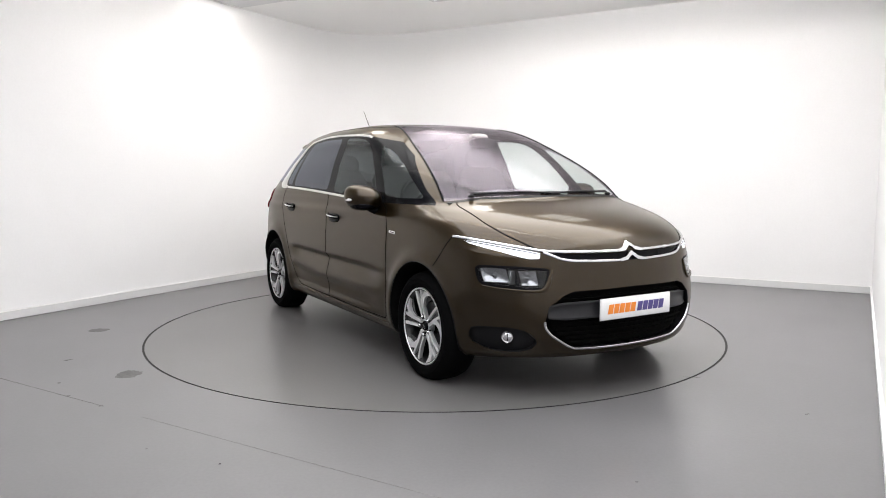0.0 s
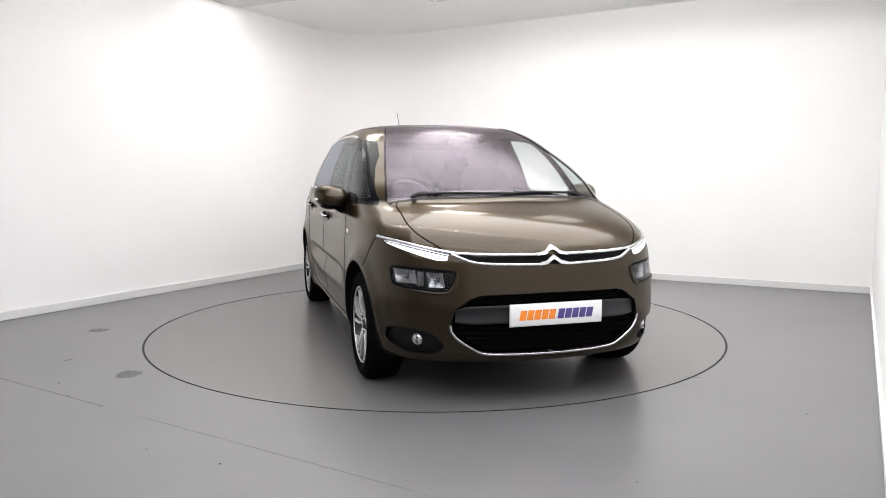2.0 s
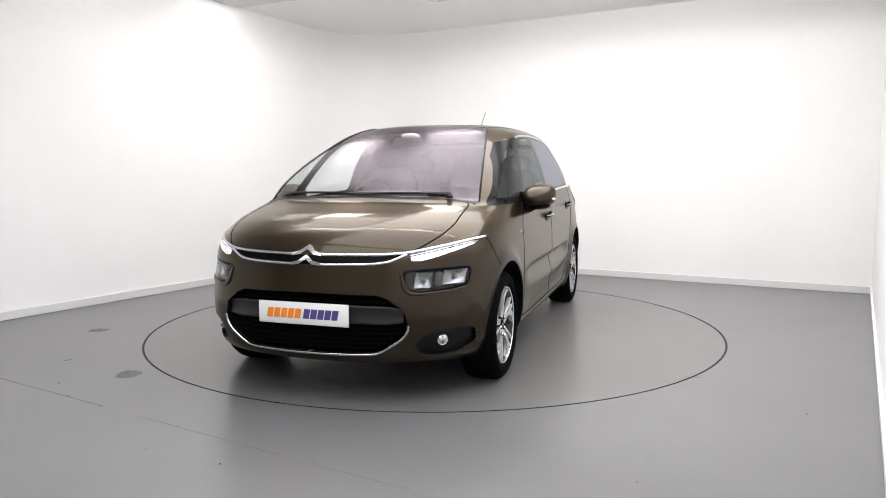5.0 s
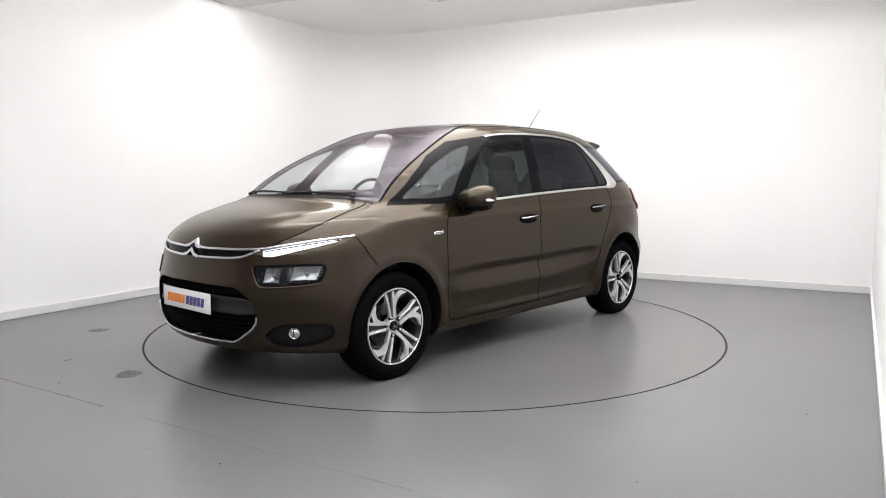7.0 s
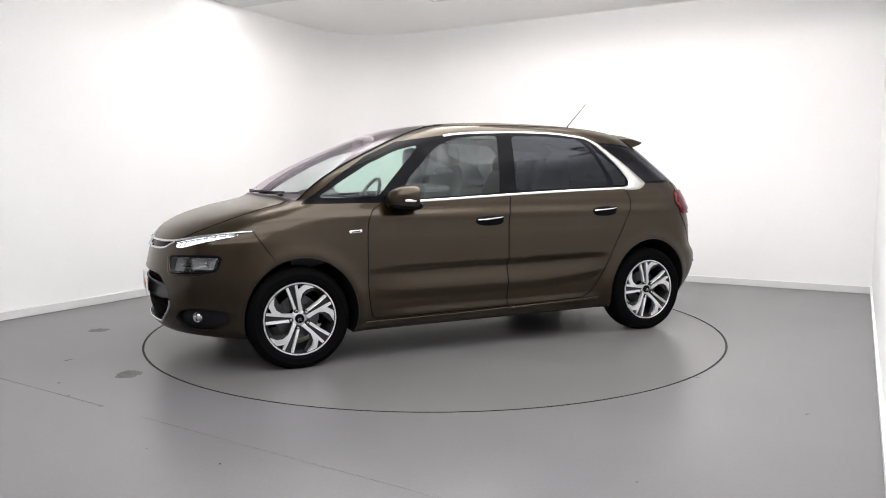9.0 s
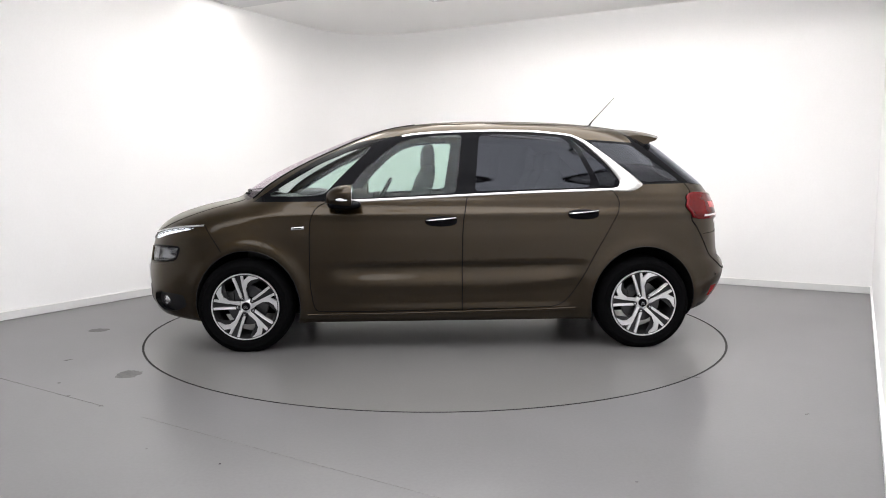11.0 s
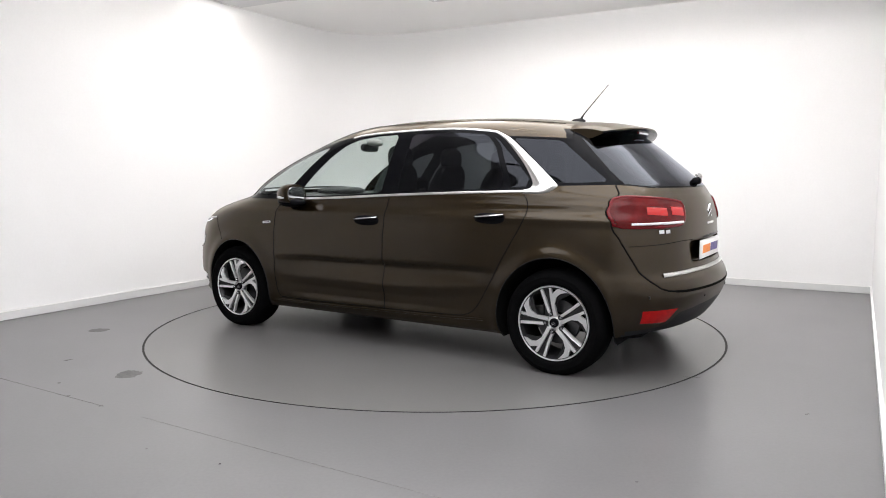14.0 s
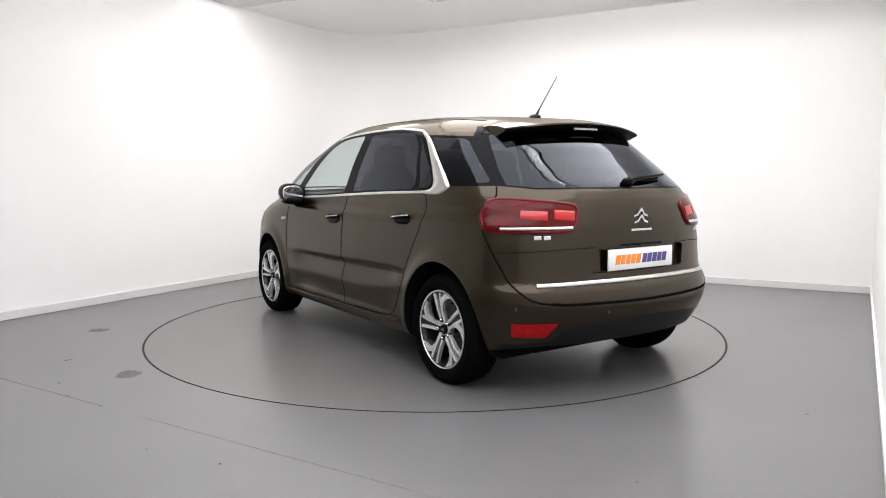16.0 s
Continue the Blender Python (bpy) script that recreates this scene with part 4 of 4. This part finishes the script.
chevron("nose_emblem", 0.852, 0.088, 0.041, 0.019, 2.118, 0.015, 0.55)
chevron("nose_emblem", 0.801, 0.088, 0.041, 0.019, 2.146, 0.015, 0.45)
chevron("tail_emblem", 1.036, 0.056, 0.042, 0.013, -2.140, 0.008, 0.10, -1)
chevron("tail_emblem", 1.000, 0.056, 0.042, 0.013, -2.143, 0.008, 0.10, -1)
part("tail_wordmark", box(0.005, 0.165, 0.014, (-2.150, 0.0, 0.914), 0.002), CHROME, CAR, "small chrome wordmark plaque", smooth=False)
for y in (0.66, 0.615, -0.60, -0.65, -0.69):
    ribbon("model_badge", lay("R", dense([(abs(y) - 0.017, 0.888), (abs(y) + 0.017, 0.886)])), 0.013, 0.004, CHROME, label="small chrome badge", sides=(1 if y > 0 else -1,))

# nose: band, grille bars, lamps
band_ = lay("F", dense([(0.0, 0.494), (0.30, 0.494), (0.535, 0.486)]))
ribbon("grille_band", band_, np.interp(np.linspace(0, 1, len(band_[0])), [0, 0.85, 1], [0.048, 0.048, 0.036]), -0.022, SATIN, label="satin black band", sink=0.03)
for z, e in ((0.415, 0.53), (0.385, 0.52), (0.355, 0.48), (0.325, 0.44), (0.300, 0.40)):
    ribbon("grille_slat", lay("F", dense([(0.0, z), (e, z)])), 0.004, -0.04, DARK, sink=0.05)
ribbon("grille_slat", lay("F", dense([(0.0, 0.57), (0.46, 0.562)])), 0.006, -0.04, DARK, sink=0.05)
for k in range(-11, 12):
    y = k * 0.042
    part("grille_rib", tube([(hull_x(y, 0.42) - 0.045, y, 0.425), (hull_x(y, 0.30) - 0.045, y + 0.0, 0.295)], 0.003, 6), DARK, CAR)
wall_of("headlight_wall", "headlight", (-0.045, -0.012, 0), BLACKGLOSS)
wall_of("fog_wall", "fog_recess", (-0.034, -0.010, 0), BLACK)
LENSES = piece("headlight", LENS, "headlight_lens", "clear lens", both=False)
for ob in LENSES:
    ob.visible_shadow = False
for sd in (1, -1):
    h = HLB[0 if sd > 0 else 1]
    for y0, y1, z0, z1 in ((0.575, 0.650, 0.632, 0.708), (0.700, 0.790, 0.646, 0.718)):
        vs, fs, n = [], [], 9
        for i in range(n):
            for k in range(n):
                u, w = 2 * i / (n - 1) - 1, 2 * k / (n - 1) - 1
                y, z = y0 + (y1 - y0) * (u + 1) / 2 + 0.004 * w, z0 + (z1 - z0) * (w + 1) / 2
                vs.append((hull_x(y, z) - 0.010 - 0.030 * (1 - u * u) * (1 - 0.8 * w * w), sd * y, z))
        for i in range(n - 1):
            for k in range(n - 1):
                q = [i * n + k, (i + 1) * n + k, (i + 1) * n + k + 1, i * n + k + 1]
                fs.append(q if sd > 0 else q[::-1])
        mesh_of("reflector", vs, fs, REFLECTOR, h, "silvery faceted reflector", smooth=False)
        ym, zm = (y0 + y1) / 2, (z0 + z1) / 2
        part("bulb", blob((hull_x(ym, zm) - 0.026, sd * ym, zm), (0.012, 0.010, 0.010)), REFLECTOR, h)
    part("bezel", box(0.02, 0.040, 0.080, (hull_x(0.677, 0.67) - 0.030, sd * 0.677, 0.672), 0.006), BOWL, h, "grey lamp divider")
    fy, fz = 0.700, 0.345
    bm = lathe([(0.0, 0.012), (0.018, 0.009), (0.026, 0.002), (0.031, 0.004), (0.035, -0.004), (0.035, -0.02)], 28)
    turn = math.atan2(hull_x(fy - 0.02, fz) - hull_x(fy + 0.02, fz), 0.04)
    bmesh.ops.rotate(bm, verts=bm.verts, matrix=Matrix.Rotation(-math.pi / 2 + sd * turn, 3, "Z"))
    bmesh.ops.translate(bm, verts=bm.verts, vec=(hull_x(fy, fz) - 0.030, sd * (fy - 0.008), fz))
    fog = part("fog_lamp", bm, CHROME, CAR, "small round fog lamp")
    part("fog_divider", box(0.006, 0.006, 0.040, (hull_x(fy, fz) - 0.022, sd * (fy - 0.003), fz), 0.002), BLACKGLOSS, fog)
    # tail lamps: lit squares, white strip, dark border
    t = TL[0 if sd > 0 else 1]
    for a, b in ((0.46, 0.565), (0.60, 0.715)):
        ribbon("lit_square", lay("R", dense([(a, 0.998), (b, 1.006)])), 0.030, 0.015, REDLIT, t, "glowing red lamp square", sides=(sd,))
    ribbon("lamp_strip", lay("R", dense([(0.48, 0.938), (0.66, 0.936), (0.80, 0.934)])), 0.0085, 0.016, RIM, t, "silvery lamp strip", sides=(sd,))
    ribbon("lamp_edge", lay("R", dense(OUT["tail_lamp"][1], True)), 0.010, 0.014, REDDEEP, t, "dark red lamp border", closed=True, sides=(sd,))
    for k in range(7):
        y, z = 0.585 + 0.033 * k, 0.790 + 0.0085 * k + 0.0006 * k * k
        ribbon("led_divider", lay("F", dense([(y, z - 0.014 + 0.001 * k), (y + 0.006, z + 0.010)])), 0.0016, 0.0022, SATIN, sides=(sd,))

# roof spoiler
ys = np.linspace(-0.56, 0.56, 31)
V, F = [], []
for y in ys:
    q = abs(y) / 0.56
    tx, tz = -1.730 + 0.120 * q ** 2.2, 1.534 - 0.044 * q ** 2
    x0 = -1.36 - 0.03 * q
    sec = [(x0, roof_z(x0, y) + 0.0015)]
    for f in (0.25, 0.5, 0.75):
        sec.append((x0 + (tx - x0) * f, sec[0][1] + (tz - sec[0][1]) * f + 0.012 * math.sin(math.pi * f)))
    sec += [(tx, tz), (tx - 0.003, tz - 0.008), (tx + 0.006, tz - 0.016), (tx + 0.07, tz - 0.040), (-1.58 + 0.06 * q, 1.462 - 0.014 * q), (-1.50 + 0.05 * q, 1.455)]
    V += [(a, y, b) for a, b in sec]
n = 10
for i in range(len(ys) - 1):
    for k in range(n - 1):
        F.append((i * n + k, i * n + k + 1, (i + 1) * n + k + 1, (i + 1) * n + k))
F += [tuple(range(n)), tuple((len(ys) - 1) * n + k for k in range(n))[::-1]]
bm = bmesh.new()
vs = [bm.verts.new(p) for p in V]
for i, f in enumerate(F):
    bm.faces.new([vs[k] for k in f])
SPOILER = part("roof_spoiler", bm, PAINT, CAR, "bronze-brown roof spoiler with black underside", sharp=0.5)
SPOILER.data.materials.append(BLACKGLOSS)
for p in SPOILER.data.polygons:
    c = p.center
    if p.normal.z < -0.25 or (p.normal.x < -0.5 and c.z < 1.50):
        p.material_index = 1
part("brake_light", box(0.012, 0.21, 0.014, (-1.690, 0, 1.502), 0.003, turn=pose(0, 0, 0, 0, 25, 0)), RED, SPOILER, "high brake light")
for k in range(14):
    part("brake_light_element", box(0.006, 0.008, 0.010, (-1.697, -0.091 + 0.014 * k, 1.499)), WHITE, SPOILER, smooth=False)

# wipers, antenna
def on_end(y, z, out, front):
    al, v = from_end(np.array([abs(y)]), np.array([z]), front)
    p, nn = hull(al, v)[0], hull_normal(al, v)[0]
    p = p + nn * out
    return (p[0], p[1] * (1 if y >= 0 else -1), p[2])


for a, b in ((-0.56, 0.06), (-0.02, 0.55)):
    yy = np.linspace(a, b, 14)
    wiper = part("windscreen_wiper", tube([on_end(y, 1.098 + 0.010 * math.sin(math.pi * i / 13), 0.008, True) for i, y in enumerate(yy)], 0.007, 8, 0.005), BLACK, CAR, "black wiper")
    part("wiper_blade", tube([on_end(y, 1.108, 0.005, True) for y in yy[1:]], 0.006, 6), BLACK, wiper)
    part("wiper_pivot", blob(on_end(a if a < -0.3 else b, 1.090, 0.004, True), (0.018, 0.020, 0.010)), BLACK, wiper)
yy = np.linspace(0.03, -0.36, 10)
wiper = part("rear_wiper", tube([on_end(y, 1.172 + 0.030 * i / 9, 0.028, False) for i, y in enumerate(yy)], 0.017, 10, 0.009), BLACKGLOSS, CAR, "black rear wiper")
part("wiper_pivot", blob(on_end(0.02, 1.170, 0.016, False), (0.03, 0.036, 0.024)), BLACKGLOSS, wiper)
part("wiper_blade", tube([on_end(y, 1.180 + 0.030 * i / 9, 0.012, False) for i, y in enumerate(yy)], 0.007, 6), BLACK, wiper)
ab = Vector((-1.225, 0.0, roof_z(-1.225, 0.0)))
bm = blob(tuple(ab + Vector((0, 0, 0.004))), (0.055, 0.026, 0.020), 2.0)
ant = part("antenna", bm, BLACK, CAR, "black whip antenna on the roof")
part("antenna_foot", tube([ab + Vector((-0.01, 0, 0.005)), ab + Vector((-0.045, 0, 0.055))], 0.011, 8, 0.005), BLACK, ant)
part("antenna_mast", tube([ab + Vector((-0.04, 0, 0.05)), Vector((-1.445, 0.01, 1.842))], 0.0042, 6, 0.0022), BLACK, ant)

# small fittings
for sd in (1, -1):
    for y, z in ((0.30, 0.478), (0.785, 0.512)):
        part("parking_sensor", blob(on_end(sd * y, z, 0.0, False), (0.005, 0.010, 0.010), 2.0, segs=14, rings=8), SATIN, CAR)
ribbon("gate_handle", lay("R", dense([(0.0, 0.833), (0.17, 0.832)])), 0.006, 0.006, BLACKGLOSS, label="tailgate handle strip")
ribbon("roof_channel", lay("S", dense([(0.30, 1.575), (-0.40, 1.592), (-1.0, 1.583), (-1.33, 1.553)])), 0.0045, 0.0018, SEAM)
# ---- the car: cabin ----
piece("front_door", DASH, "door_lining", "dark plastic door lining", both=False, shift=(0, -0.035, 0))
piece("rear_door", DASH, "door_lining", "dark plastic door lining", both=False, shift=(0, -0.035, 0))
part("luggage_cover", prism([(-0.98, 0.70), (-1.60, 0.72), (-1.92, 0.55), (-1.92, -0.55), (-1.60, -0.72), (-0.98, -0.70)], 0.02, place=lambda a, b, c: (a, b, 1.055 + c)), DASH, CAR, "dark luggage cover", smooth=False)
part("headliner", prism([(0.05, 0.36), (-1.30, 0.44), (-1.30, -0.44), (0.05, -0.36)], 0.012, place=lambda a, b, c: (a, b, 1.545 + c)), LINING, CAR, "pale grey cabin ceiling", smooth=False)
def seat(x, y, w, rear=False):
    back_z = 0.98 if not rear else 0.96
    s = part("front_seat" if not rear else "rear_seat", blob((x + 0.26, y, 0.60), (0.26, w, 0.11), 3.5), CLOTH, CAR, "dark cloth seat")
    bm = blob((x - 0.03, y, back_z - 0.02), (0.075, w * 0.96, 0.35), 3.2)
    for v in bm.verts:
        v.co.x -= 0.30 * (v.co.z - 0.7)
    part("backrest", bm, CLOTH, s)
    part("headrest", blob((x - 0.20, y, 1.355 if not rear else 1.30), (0.05, 0.135, 0.095), 2.8), CLOTH, s, "dark padded headrest")
    for dy in (-0.05, 0.05):
        part("headrest_post", tube([(x - 0.19, y + dy, 1.15), (x - 0.20, y + dy, 1.30)], 0.007, 6), CHROME, s)


seat(0.27, 0.37, 0.25), seat(0.27, -0.37, 0.25)
for y in (0.45, 0.0, -0.45):
    seat(-0.66, y, 0.215, True)
o = [(1.36, 1.055), (1.10, 1.075), (0.86, 1.06), (0.78, 1.02), (0.74, 0.92), (0.80, 0.70), (1.36, 0.60)]
dash = part("dashboard", prism(o, 1.42, bevel=0.01, place=lambda a, b, c: (a, c - 0.71, b)), DASH, CAR, "dark grey dashboard")
part("instrument_hood", blob((0.98, 0.0, 1.085), (0.12, 0.25, 0.035), 3.0), DASH, dash)
part("centre_screen", box(0.02, 0.24, 0.13, (0.765, 0.0, 0.98), 0.006), BLACKGLOSS, dash)
ring = []
for i in range(36):
    a = 2 * math.pi * i / 36
    ring.append((0.0, 0.185 * math.cos(a), 0.180 * math.sin(a)))
bm = tube([*ring, ring[0], ring[1]], 0.015, 8)
bmesh.ops.transform(bm, verts=bm.verts, matrix=pose(0.46, -0.37, 1.03, 0, -28, 0))
sw = part("steering_wheel", bm, BLACK, CAR, "black steering wheel")
part("steering_hub", blob((0.49, -0.37, 1.02), (0.04, 0.085, 0.07), 2.6), BLACK, sw)
part("steering_spoke", box(0.02, 0.34, 0.035, (0.485, -0.37, 1.02), 0.008), BLACK, sw)
part("rear_view_mirror", blob((0.66, 0.0, 1.455), (0.02, 0.115, 0.036), 3.0), BLACK, CAR, "black interior mirror")
part("sensor_housing", blob((0.60, 0.0, 1.495), (0.06, 0.07, 0.03), 2.6), LINING, CAR)


# ---- movement ----
def motions():
    """The turntable carries the car round, starting slowly and then at an even speed."""
    rows = [(0, -59.97), (0.5, -61.04), (1, -63.75), (1.5, -67.95), (2, -73.6), (2.5, -79.45), (3, -85.4), (3.5, -91.3), (4, -97.3),
            (5.2, -111.4), (6.5, -126.65), (7, -132.45), (7.5, -138.3), (8, -144.15), (8.5, -149.95), (9, -155.75), (10.2, -169.3), (11.5, -183.6),
            (12, -189.35), (12.5, -195.15), (13, -201.0), (13.5, -206.95), (14, -212.95), (14.5, -218.95), (15, -224.9), (15.5, -230.8), (16, -236.7)]
    off = 0.0164
    walk(CAR, [(t, pose(-off * math.sin(radians(a)), off * math.cos(radians(a)), 0.0, 0, 0, a)) for t, a in rows])
    walk(TABLE, [(t, pose(0, 0, -0.0005, 0, 0, a)) for t, a in rows])


motions()
